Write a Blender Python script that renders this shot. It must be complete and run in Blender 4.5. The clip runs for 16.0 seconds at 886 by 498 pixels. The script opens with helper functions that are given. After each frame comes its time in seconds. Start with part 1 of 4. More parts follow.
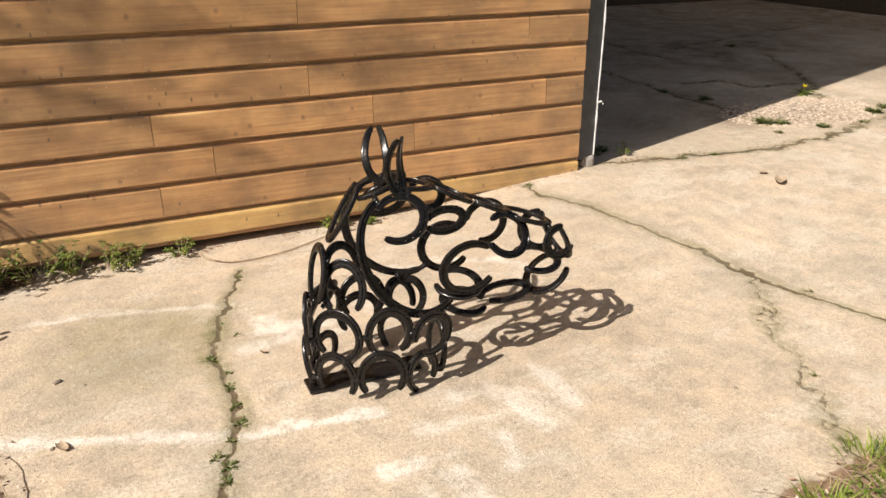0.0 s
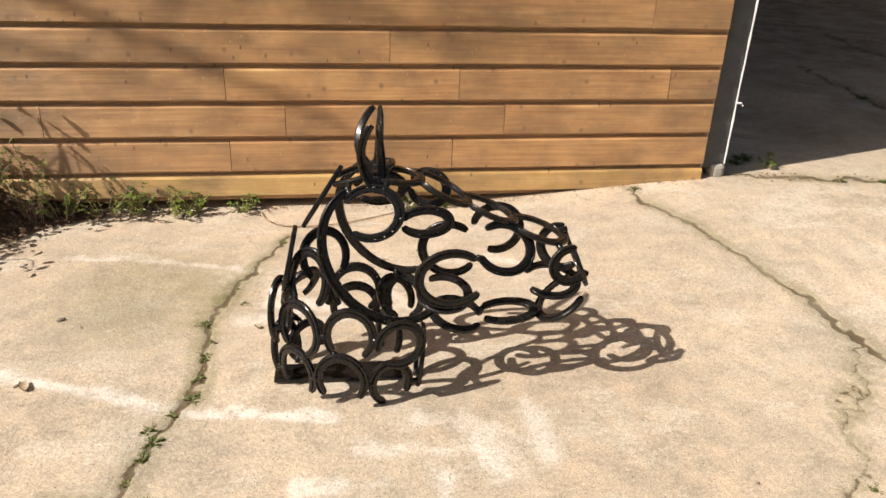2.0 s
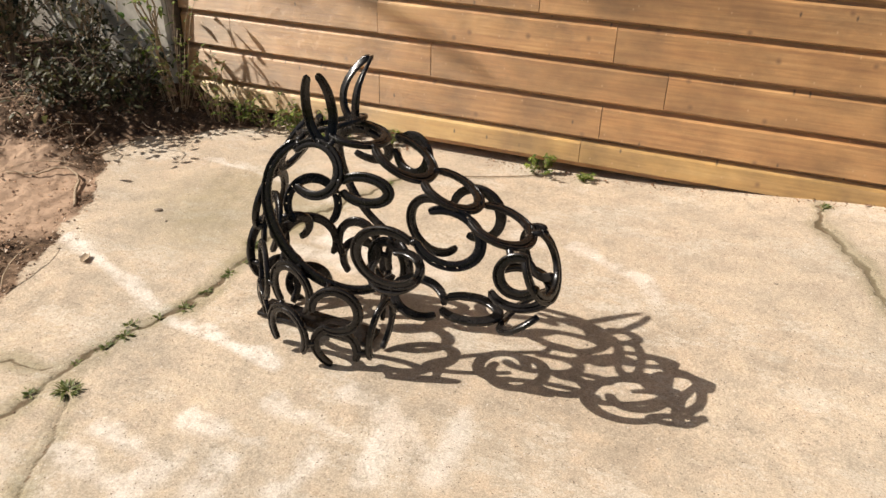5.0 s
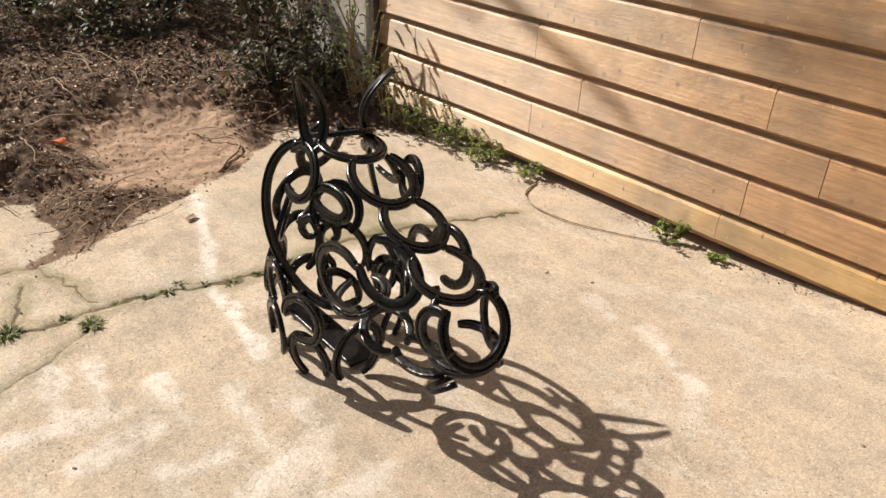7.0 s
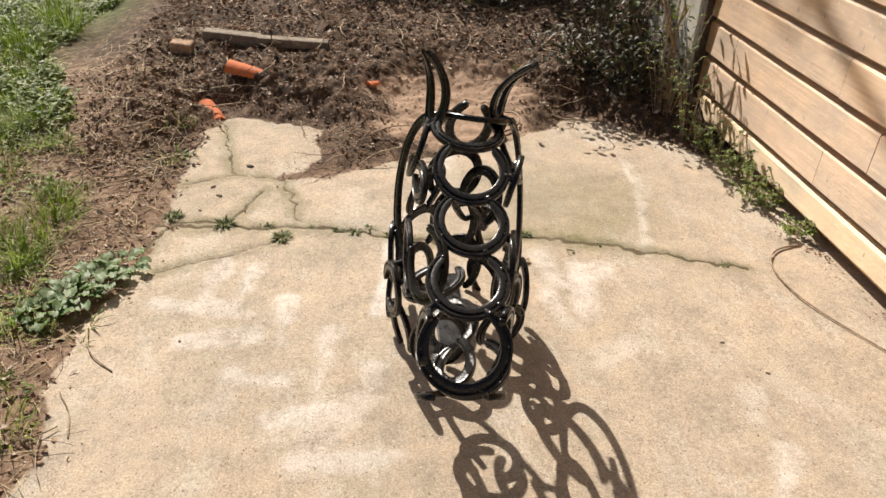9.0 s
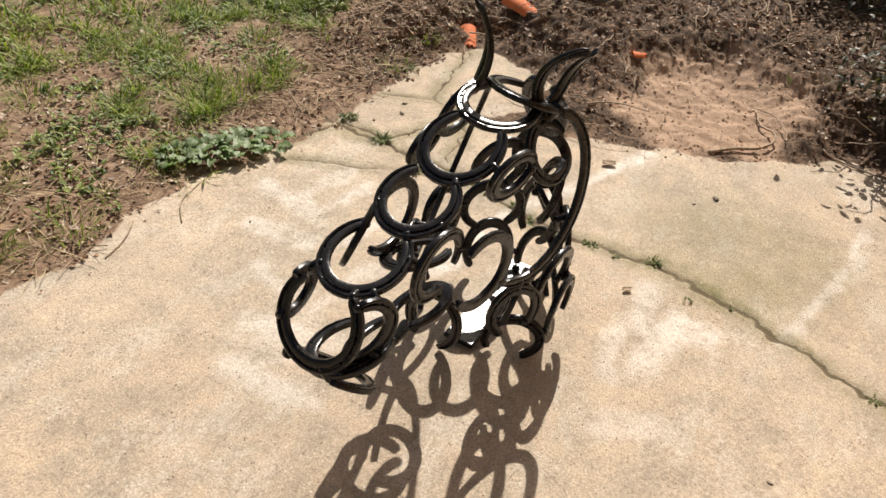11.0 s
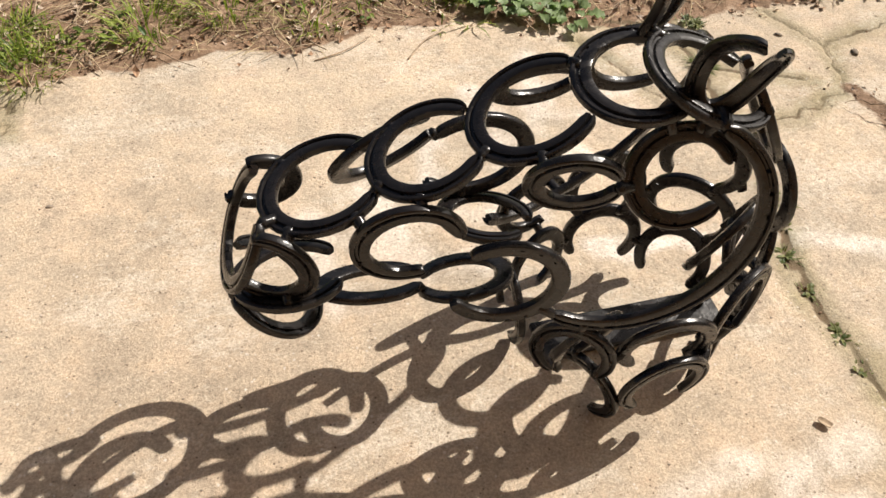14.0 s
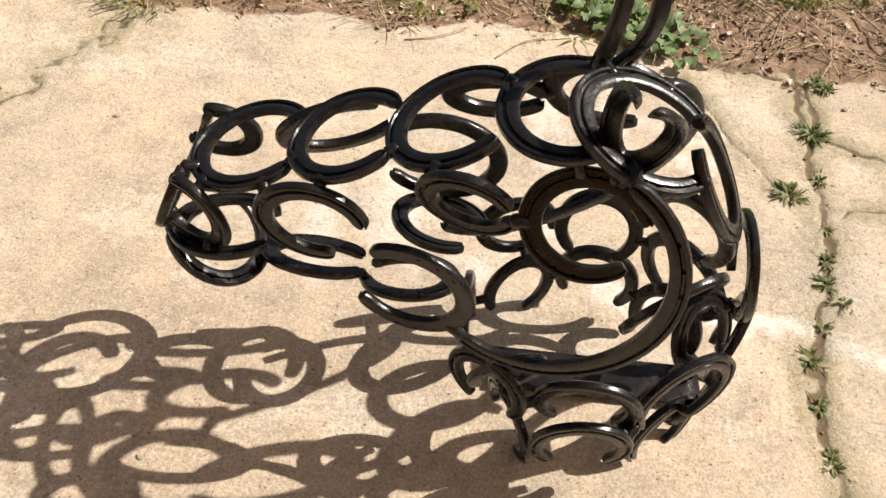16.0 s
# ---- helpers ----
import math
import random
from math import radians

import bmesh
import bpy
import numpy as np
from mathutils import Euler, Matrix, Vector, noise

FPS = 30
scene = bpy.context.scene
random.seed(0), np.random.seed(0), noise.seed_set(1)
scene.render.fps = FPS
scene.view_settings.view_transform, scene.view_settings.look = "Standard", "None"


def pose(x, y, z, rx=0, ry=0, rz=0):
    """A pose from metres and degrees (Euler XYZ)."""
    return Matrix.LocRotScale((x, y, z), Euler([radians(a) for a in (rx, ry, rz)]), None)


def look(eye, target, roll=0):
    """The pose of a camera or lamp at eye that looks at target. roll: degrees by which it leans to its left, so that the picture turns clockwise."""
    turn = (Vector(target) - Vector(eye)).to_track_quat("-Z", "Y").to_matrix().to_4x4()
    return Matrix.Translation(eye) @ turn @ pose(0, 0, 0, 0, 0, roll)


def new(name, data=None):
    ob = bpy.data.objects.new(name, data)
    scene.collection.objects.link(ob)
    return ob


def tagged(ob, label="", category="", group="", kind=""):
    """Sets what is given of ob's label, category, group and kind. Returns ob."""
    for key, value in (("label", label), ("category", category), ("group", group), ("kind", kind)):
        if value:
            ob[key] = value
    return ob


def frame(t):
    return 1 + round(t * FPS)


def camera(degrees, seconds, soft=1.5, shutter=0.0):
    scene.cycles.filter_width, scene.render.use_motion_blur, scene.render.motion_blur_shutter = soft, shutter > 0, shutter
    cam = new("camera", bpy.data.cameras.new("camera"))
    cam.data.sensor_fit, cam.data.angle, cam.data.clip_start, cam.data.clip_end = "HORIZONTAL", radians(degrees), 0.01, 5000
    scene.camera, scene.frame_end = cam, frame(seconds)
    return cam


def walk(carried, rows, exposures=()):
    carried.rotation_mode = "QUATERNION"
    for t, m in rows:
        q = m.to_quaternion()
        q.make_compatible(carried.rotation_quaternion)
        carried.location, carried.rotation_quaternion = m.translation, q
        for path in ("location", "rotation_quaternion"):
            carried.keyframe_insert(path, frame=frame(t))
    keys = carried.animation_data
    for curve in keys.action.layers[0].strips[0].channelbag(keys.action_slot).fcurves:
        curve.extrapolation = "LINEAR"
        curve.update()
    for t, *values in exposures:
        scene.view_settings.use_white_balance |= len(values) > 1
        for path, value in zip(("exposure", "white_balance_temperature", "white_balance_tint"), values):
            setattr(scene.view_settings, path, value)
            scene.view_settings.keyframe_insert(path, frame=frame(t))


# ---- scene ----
cam = camera(59.3, 16.0)
PATH = [
    (0, (-0.006, 0.067, 1.307), (0.809, 1.714, 0.516), 0.4),
    (0.5, (0.115, 0.059, 1.305), (0.842, 1.72, 0.461), 1.3),
    (1, (0.276, 0.119, 1.28), (0.901, 1.805, 0.404), 2.1),
    (1.5, (0.442, 0.156, 1.299), (0.956, 1.861, 0.389), 0.8),
    (2, (0.658, 0.155, 1.303), (0.955, 1.927, 0.425), 2.4),
    (2.5, (0.834, 0.163, 1.3), (0.951, 1.93, 0.371), 2.6),
    (3, (0.995, 0.236, 1.287), (1.055, 2.013, 0.372), 1.7),
    (3.5, (1.148, 0.288, 1.323), (1.041, 2.045, 0.372), 1.1),
    (4, (1.332, 0.353, 1.329), (1.052, 2.073, 0.348), 2.3),
    (4.5, (1.518, 0.396, 1.335), (1.022, 2.032, 0.298), 2.8),
    (4.7, (1.564, 0.435, 1.329), (1.025, 2.057, 0.29), 2.0),
    (6.8, (2.149, 0.983, 1.282), (0.912, 2.169, 0.251), 0.9),
    (7, (2.18, 1.056, 1.278), (0.904, 2.229, 0.28), 1.7),
    (7.5, (2.274, 1.201, 1.28), (0.848, 2.176, 0.273), -0.3),
    (8, (2.408, 1.391, 1.279), (0.838, 2.084, 0.252), 3.3),
    (8.5, (2.42, 1.579, 1.254), (0.774, 2.073, 0.231), 2.3),
    (9, (2.39, 1.751, 1.262), (0.699, 1.979, 0.218), 2.1),
    (9.2, (2.379, 1.833, 1.265), (0.681, 1.934, 0.212), 1.2),
    (11.3, (1.995, 2.585, 1.244), (0.628, 1.798, 0.016), 7.3),
    (11.5, (1.935, 2.625, 1.244), (0.634, 1.777, -0.017), 7.9),
    (12, (1.772, 2.642, 1.213), (0.579, 1.718, -0.1), 7.1),
    (12.5, (1.614, 2.63, 1.207), (0.546, 1.587, -0.124), 7.6),
    (13, (1.462, 2.651, 1.183), (0.611, 1.517, -0.228), 8.0),
    (13.5, (1.337, 2.667, 1.178), (0.739, 1.446, -0.288), 7.4),
    (14, (1.312, 2.636, 1.168), (0.839, 1.458, -0.377), 5.9),
    (14.5, (1.247, 2.607, 1.138), (0.878, 1.348, -0.371), 1.9),
    (15, (1.059, 2.636, 1.155), (0.844, 1.365, -0.374), 7.5),
    (15.5, (0.968, 2.663, 1.168), (0.942, 1.43, -0.406), 5.6),
    (16, (0.969, 2.66, 1.17), (0.949, 1.428, -0.406), 5.1),
]
walk(cam, [(t, look(eye, target, roll)) for t, eye, target, roll in PATH],
     [(0, 0.44), (3.5, 0.44), (7, 0.42), (9, 0.42), (12, 0.46), (14, 0.56), (16, 0.66)])

# ---- light: clear spring sun, blue sky ----
SUN_AZ, SUN_EL = 198.0, 43.5            # the way to the sun, degrees from +x, and its height
world = bpy.data.worlds.new("sky")
scene.world = world
world.use_nodes = True
wn = world.node_tree
sky = wn.nodes.new("ShaderNodeTexSky")
sky.sky_type = "NISHITA"
sky.sun_disc = False
sky.sun_elevation = radians(SUN_EL)
sky.sun_rotation = radians(90.0 - SUN_AZ)
sky.dust_density, sky.ozone_density = 4.0, 0.6
bg = wn.nodes["Background"]
wn.links.new(sky.outputs[0], bg.inputs[0])
bg.inputs[1].default_value = 0.046
sun = new("sun", bpy.data.lights.new("sun", "SUN"))
sun.data.energy, sun.data.angle, sun.data.color = 4.95, radians(0.53), (1.0, 0.93, 0.84)
to_sun = Vector((math.cos(radians(SUN_AZ)) * math.cos(radians(SUN_EL)), math.sin(radians(SUN_AZ)) * math.cos(radians(SUN_EL)), math.sin(radians(SUN_EL))))
sun.matrix_world = look((0, 0, 12), Vector((0, 0, 12)) - to_sun)
scene.view_settings.exposure = 0.5

# ---- materials ----
def mat(name, rough=0.8, metal=0.0, spec=0.4):
    m = bpy.data.materials.new(name)
    m.use_nodes = True
    n = m.node_tree
    b = n.nodes["Principled BSDF"]
    b.inputs["Roughness"].default_value = rough
    b.inputs["Metallic"].default_value = metal
    b.inputs["Specular IOR Level"].default_value = spec
    return m, n, b


def node(n, kind, **values):
    x = n.nodes.new(kind)
    for k, v in values.items():
        x.inputs[k.replace("_", " ")].default_value = v
    return x


def tex(n, scale, detail=6, rough=0.6, kind="ShaderNodeTexNoise", vec=None, stretch=None):
    x = n.nodes.new(kind)
    x.inputs["Scale"].default_value = scale
    if kind == "ShaderNodeTexNoise":
        x.inputs["Detail"].default_value, x.inputs["Roughness"].default_value = detail, rough
    if vec is None:
        c = n.nodes.new("ShaderNodeTexCoord")
        vec = c.outputs["Object"]
    if stretch:
        mp = n.nodes.new("ShaderNodeMapping")
        mp.inputs["Scale"].default_value = stretch
        n.links.new(vec, mp.inputs[0])
        vec = mp.outputs[0]
    n.links.new(vec, x.inputs["Vector"])
    return x


def ramp(n, src, *stops):
    r = n.nodes.new("ShaderNodeValToRGB")
    e = r.color_ramp.elements
    while len(e) < len(stops):
        e.new(0.5)
    for el, (p, c) in zip(e, stops):
        el.position = p
        el.color = (*c, 1) if isinstance(c, tuple) else (c, c, c, 1)
    n.links.new(src, r.inputs[0])
    return r.outputs[0]


def mix(n, a, b, fac, mode="MIX"):
    x = n.nodes.new("ShaderNodeMix")
    x.data_type, x.blend_type = "RGBA", mode
    for i, v in ((0, fac), (6, a), (7, b)):
        sock = x.inputs[i]
        if isinstance(v, (int, float)):
            sock.default_value = v if i == 0 else (v, v, v, 1)
        elif isinstance(v, tuple):
            sock.default_value = (*v, 1)
        else:
            n.links.new(v, sock)
    return x.outputs[2]


def bump(n, b, *layers):
    prev = None
    for src, dist, strength in layers:
        x = node(n, "ShaderNodeBump", Distance=dist, Strength=strength)
        n.links.new(src, x.inputs["Height"])
        if prev:
            n.links.new(prev, x.inputs["Normal"])
        prev = x.outputs[0]
    n.links.new(prev, b.inputs["Normal"])


def attr(n, name):
    x = n.nodes.new("ShaderNodeAttribute")
    x.attribute_name = name
    return x.outputs["Fac"]


def rnd(n, kind="object"):
    if kind == "object":
        return n.nodes.new("ShaderNodeObjectInfo").outputs["Random"]
    return n.nodes.new("ShaderNodeNewGeometry").outputs["Random Per Island"]


def ground_material():
    m, n, b = mat("weathered_concrete_and_soil", 0.9, 0, 0.25)
    b.inputs["Diffuse Roughness"].default_value = 0.1
    big = tex(n, 0.8, 5, 0.6).outputs[0]
    mid = tex(n, 4.5, 9, 0.72).outputs[0]
    blot = tex(n, 13, 7, 0.75).outputs[0]
    fine = tex(n, 70, 6, 0.75).outputs[0]
    grit = tex(n, 210, 3, 0.7).outputs[0]
    col = ramp(n, big, (0.34, (0.43, 0.345, 0.255)), (0.5, (0.535, 0.435, 0.325)), (0.64, (0.47, 0.39, 0.30)))
    col = mix(n, col, ramp(n, mid, (0.32, (0.27, 0.285, 0.295)), (0.5, (0.49, 0.49, 0.49)), (0.68, (0.70, 0.65, 0.62))), 0.36, "OVERLAY")
    col = mix(n, col, ramp(n, blot, (0.3, (0.34, 0.35, 0.36)), (0.5, (0.5, 0.5, 0.5)), (0.7, (0.68, 0.65, 0.62))), 0.75, "OVERLAY")
    col = mix(n, col, ramp(n, fine, (0.34, 0.30), (0.5, 0.5), (0.66, 0.68)), 0.4, "OVERLAY")
    # worn pale cement skin, rubbed through in places
    skin = ramp(n, tex(n, 2.6, 9, 0.78, stretch=(1, 1.7, 1)).outputs[0], (0.52, 0.0), (0.575, 1.0))
    col = mix(n, col, (0.62, 0.55, 0.455), mix(n, 0.0, skin, ramp(n, fine, (0.35, 0.1), (0.6, 0.75))))
    # chalk and limewash, caught on the high grains only
    col = mix(n, col, (0.84, 0.785, 0.72), mix(n, 0.0, attr(n, "chalk"), ramp(n, blot, (0.36, 0.08), (0.56, 1.0))))
    # damp mossy tint and dirt
    col = mix(n, col, (0.21, 0.19, 0.095), mix(n, 0.0, attr(n, "moss"), ramp(n, mid, (0.33, 0.15), (0.6, 0.8))))
    col = mix(n, col, (0.27, 0.20, 0.13), ramp(n, tex(n, 26, 9, 0.85).outputs[0], (0.545, 0.0), (0.68, 0.65)))
    # dirt, together with the passage shade that is put into the colour
    col = mix(n, col, (0.13, 0.095, 0.065), mix(n, 0.0, attr(n, "grime_shade"), ramp(n, mid, (0.35, 0.25), (0.62, 0.95))))
    wash = ramp(n, tex(n, 1.6, 8, 0.7).outputs[0], (0.46, 0.0), (0.60, 0.34))
    col = mix(n, col, (0.33, 0.28, 0.215), wash)
    # sand grains, dark and light
    col = mix(n, col, ramp(n, grit, (0.28, 0.22), (0.5, 0.5), (0.72, 0.78)), 0.55, "OVERLAY")
    spot = tex(n, 120, 0, 0.5, "ShaderNodeTexVoronoi").outputs["Distance"]
    gate = ramp(n, tex(n, 47, 2).outputs[0], (0.55, 0.0), (0.6, 1.0))
    col = mix(n, col, (0.14, 0.10, 0.07), mix(n, 0.0, gate, ramp(n, spot, (0.14, 0.9), (0.30, 0.0))))
    flint = tex(n, 75, 0, 0.5, "ShaderNodeTexVoronoi").outputs["Distance"]
    rare = ramp(n, tex(n, 31, 2).outputs[0], (0.54, 0.0), (0.6, 1.0))
    col = mix(n, col, (0.66, 0.60, 0.53), mix(n, 0.0, rare, ramp(n, flint, (0.10, 0.75), (0.24, 0.0))))
    # earth: pale and trodden, or dark and full of leaf mould
    crumb = tex(n, 24, 10, 0.8).outputs[0]
    soil = ramp(n, crumb, (0.3, (0.075, 0.045, 0.028)), (0.5, (0.225, 0.145, 0.092)), (0.68, (0.42, 0.295, 0.205)))
    mould = ramp(n, crumb, (0.32, (0.016, 0.0095, 0.006)), (0.5, (0.085, 0.052, 0.031)), (0.66, (0.30, 0.195, 0.125)))
    soil = mix(n, soil, mould, attr(n, "humus"))
    soil = mix(n, soil, (0.435, 0.30, 0.207), mix(n, 0.0, attr(n, "dust"), ramp(n, blot, (0.36, 0.25), (0.58, 1.0))))
    turf = ramp(n, crumb, (0.3, (0.04, 0.075, 0.015)), (0.5, (0.10, 0.15, 0.035)), (0.7, (0.22, 0.22, 0.09)))
    soil = mix(n, soil, turf, mix(n, 0.0, attr(n, "lawn"), ramp(n, mid, (0.35, 0.55), (0.6, 1.0))))
    edge = node(n, "ShaderNodeMath")
    edge.operation = "ADD"
    n.links.new(attr(n, "soil"), edge.inputs[0])
    half = node(n, "ShaderNodeMath")
    half.operation = "MULTIPLY_ADD"
    half.inputs[1].default_value, half.inputs[2].default_value = 0.9, -0.45
    n.links.new(tex(n, 16, 9, 0.75).outputs[0], half.inputs[0])
    n.links.new(half.outputs[0], edge.inputs[1])
    col = mix(n, col, soil, ramp(n, edge.outputs[0], (0.42, 0.0), (0.56, 1.0)))
    # hair cracks filled with earth
    gap = node(n, "ShaderNodeMath")
    gap.operation = "MULTIPLY_ADD"
    gap.inputs[1].default_value = 0.5
    n.links.new(tex(n, 45, 7, 0.75).outputs[0], gap.inputs[0])
    n.links.new(attr(n, "rift"), gap.inputs[2])
    rift = ramp(n, gap.outputs[0], (0.37, 1.0), (0.56, 0.0))
    col = mix(n, col, (0.115, 0.088, 0.05), mix(n, 0.0, rift, ramp(n, tex(n, 5, 4, 0.6).outputs[0], (0.36, 0.55), (0.56, 0.95))))
    n.links.new(col, b.inputs["Base Color"])
    pit = tex(n, 34, 8, 0.85).outputs[0]
    bump(n, b, (fine, 0.005, 0.5), (grit, 0.0016, 0.7), (pit, 0.010, 0.3), (blot, 0.008, 0.3), (mid, 0.012, 0.3))
    return m


def wood_material(name, dark, middle, light):
    m, n, b = mat(name, 0.58, 0, 1.0)
    b.inputs["IOR"].default_value = 1.95
    b.inputs["Specular Tint"].default_value = (1.0, 0.92, 0.80, 1.0)
    c = n.nodes.new("ShaderNodeTexCoord")
    r = rnd(n)
    sh = n.nodes.new("ShaderNodeVectorMath")
    sh.operation = "MULTIPLY_ADD"
    cx = n.nodes.new("ShaderNodeCombineXYZ")
    for i in range(3):
        n.links.new(r, cx.inputs[i])
    n.links.new(cx.outputs[0], sh.inputs[0])
    sh.inputs[1].default_value = (37, 11, 23)
    n.links.new(c.outputs["Object"], sh.inputs[2])
    v = sh.outputs[0]
    grain = tex(n, 9, 8, 0.6, vec=v, stretch=(0.35, 4, 9)).outputs[0]
    fine = tex(n, 30, 6, 0.7, vec=v, stretch=(0.25, 5, 12)).outputs[0]
    blotch = tex(n, 5.5, 6, 0.62, vec=v, stretch=(0.8, 1, 1.2)).outputs[0]
    col = ramp(n, grain, (0.3, dark), (0.5, middle), (0.7, light))
    col = mix(n, col, ramp(n, fine, (0.3, 0.43), (0.65, 0.57)), 0.35, "OVERLAY")
    col = mix(n, col, ramp(n, blotch, (0.34, 0.26), (0.5, 0.5), (0.66, 0.72)), 0.75, "OVERLAY")
    col = mix(n, col, ramp(n, r, (0.0, 0.40), (1.0, 0.62)), 0.7, "OVERLAY")
    # knots and nail heads
    apart = n.nodes.new("ShaderNodeSeparateXYZ")
    n.links.new(v, apart.inputs[0])

    def spots(scale, stretch, size, rim, colour, strength, rare):
        flat = n.nodes.new("ShaderNodeCombineXYZ")
        n.links.new(apart.outputs[0], flat.inputs[0])
        tall = node(n, "ShaderNodeMath")
        tall.operation = "MULTIPLY"
        tall.inputs[1].default_value = stretch
        n.links.new(apart.outputs[2], tall.inputs[0])
        n.links.new(tall.outputs[0], flat.inputs[1])
        vor = n.nodes.new("ShaderNodeTexVoronoi")
        vor.voronoi_dimensions = "2D"
        vor.inputs["Scale"].default_value = scale
        n.links.new(flat.outputs[0], vor.inputs["Vector"])
        keep = ramp(n, vor.outputs["Color"], (rare, 0.0), (rare + 0.02, strength))
        return mix(n, col, colour, mix(n, 0.0, keep, ramp(n, vor.outputs["Distance"], (size, 1.0), (rim, 0.0))))

    col = spots(8.0, 0.9, 0.015, 0.10, (0.17, 0.07, 0.025), 0.8, 0.55)
    col = spots(14.0, 0.45, 0.02, 0.075, (0.06, 0.027, 0.013), 0.95, 0.72)
    col = spots(5.0, 0.35, 0.0, 0.20, (0.26, 0.115, 0.042), 0.35, 0.5)
    col = spots(17.0, 0.6, 0.01, 0.06, (0.70, 0.50, 0.30), 0.7, 0.6)
    # the brushed fibres run along the board and fan the sun out across it
    across = n.nodes.new("ShaderNodeTangent")
    across.direction_type, across.axis = "RADIAL", "X"
    n.links.new(across.outputs[0], b.inputs["Tangent"])
    b.inputs["Anisotropic"].default_value = 0.9
    b.inputs["Sheen Weight"].default_value, b.inputs["Sheen Roughness"].default_value = 0.22, 0.6
    b.inputs["Sheen Tint"].default_value = (1.0, 0.86, 0.70, 1.0)
    n.links.new(col, b.inputs["Base Color"])
    n.links.new(ramp(n, fine, (0.3, 0.52), (0.7, 0.66)), b.inputs["Roughness"])
    bump(n, b, (grain, 0.006, 0.22), (fine, 0.002, 0.3), (blotch, 0.02, 0.3))
    return m


def iron_material():
    m, n, b = mat("glossy_black_painted_iron", 0.26, 0, 0.36)
    c = tex(n, 90, 5, 0.6).outputs[0]
    n.links.new(ramp(n, c, (0.3, (0.006, 0.0053, 0.0053)), (0.7, (0.0135, 0.0115, 0.0112))), b.inputs["Base Color"])
    n.links.new(ramp(n, tex(n, 25, 5, 0.6).outputs[0], (0.3, 0.19), (0.7, 0.34)), b.inputs["Roughness"])
    bump(n, b, (c, 0.001, 0.35), (tex(n, 32, 4).outputs[0], 0.004, 0.35))
    return m


def plain(name, colour, rough=0.8, scale=20, spread=0.3, kind="object", metal=0.0, spec=0.35, relief=0.002):
    m, n, b = mat(name, rough, metal, spec)
    t = tex(n, scale, 7, 0.65).outputs[0]
    lo, hi = tuple(c * (1 - spread) for c in colour), tuple(min(1, c * (1 + spread)) for c in colour)
    col = ramp(n, t, (0.3, lo), (0.7, hi))
    col = mix(n, col, ramp(n, rnd(n, kind), (0.0, 0.34), (1.0, 0.66)), 0.6, "OVERLAY")
    n.links.new(col, b.inputs["Base Color"])
    bump(n, b, (t, relief, 0.5))
    return m


def leaf_material(name, a, c):
    m, n, b = mat(name, 0.5, 0, 0.35)
    col = ramp(n, rnd(n, "island"), (0.0, a), (1.0, c))
    col = mix(n, col, ramp(n, tex(n, 60, 4).outputs[0], (0.3, 0.4), (0.7, 0.62)), 0.5, "OVERLAY")
    n.links.new(col, b.inputs["Base Color"])
    tr = n.nodes.new("ShaderNodeBsdfTranslucent")
    n.links.new(mix(n, col, (0.75, 1.0, 0.35), 0.7, "MULTIPLY"), tr.inputs[0])
    ad = n.nodes.new("ShaderNodeMixShader")
    ad.inputs[0].default_value = 0.35
    n.links.new(b.outputs[0], ad.inputs[1])
    n.links.new(tr.outputs[0], ad.inputs[2])
    n.links.new(ad.outputs[0], n.nodes["Material Output"].inputs[0])
    return m


GROUND, IRON = ground_material(), iron_material()
WOOD = wood_material("honey_stained_softwood", (0.34, 0.152, 0.052), (0.44, 0.225, 0.082), (0.525, 0.295, 0.120))
FRESH_WOOD = wood_material("yellow_new_softwood", (0.41, 0.225, 0.07), (0.50, 0.30, 0.10), (0.58, 0.37, 0.15))
STEEL = plain("grey_galvanised_steel", (0.085, 0.088, 0.095), 0.5, 14, 0.25, metal=0.0)
RENDERED = plain("grey_lichened_cement", (0.50, 0.46, 0.40), 0.9, 9, 0.4, relief=0.008)
WHITEBEAD = plain("white_mastic_bead", (0.72, 0.72, 0.70), 0.6, 60, 0.12)
DARK = plain("dark_bitumen_batten", (0.018, 0.014, 0.011), 0.9, 30, 0.4)
BARK = plain("rough_grey_bark", (0.09, 0.066, 0.048), 0.95, 40, 0.6, relief=0.01)
TWIG = plain("dry_pale_twig", (0.33, 0.25, 0.17), 0.85, 60, 0.5, kind="island")
LITTER = plain("dry_brown_leaf_litter", (0.27, 0.165, 0.10), 0.8, 40, 0.7, kind="island")
PALE_LITTER = plain("bleached_dead_leaf", (0.50, 0.40, 0.31), 0.75, 40, 0.4, kind="island")
CRUMB = plain("brown_earth_crumb", (0.42, 0.285, 0.19), 0.95, 60, 0.45, kind="island", relief=0.004)
STONE = plain("small_grey_stone", (0.27, 0.22, 0.17), 0.9, 50, 0.5)
CLOD = plain("dark_crumbly_soil", (0.17, 0.108, 0.068), 0.95, 60, 0.6, kind="island", relief=0.004)
TERRACOTTA = plain("broken_terracotta", (0.62, 0.17, 0.06), 0.8, 30, 0.2)
OLDWOOD = plain("weathered_grey_timber", (0.27, 0.22, 0.17), 0.9, 25, 0.4, relief=0.004)
GRASS = leaf_material("spring_grass_blade", (0.065, 0.125, 0.011), (0.38, 0.43, 0.075))
LEAF = leaf_material("green_weed_leaf", (0.045, 0.09, 0.014), (0.30, 0.34, 0.075))
STRAW = plain("bleached_straw", (0.42, 0.33, 0.19), 0.8, 60, 0.35, kind="island")
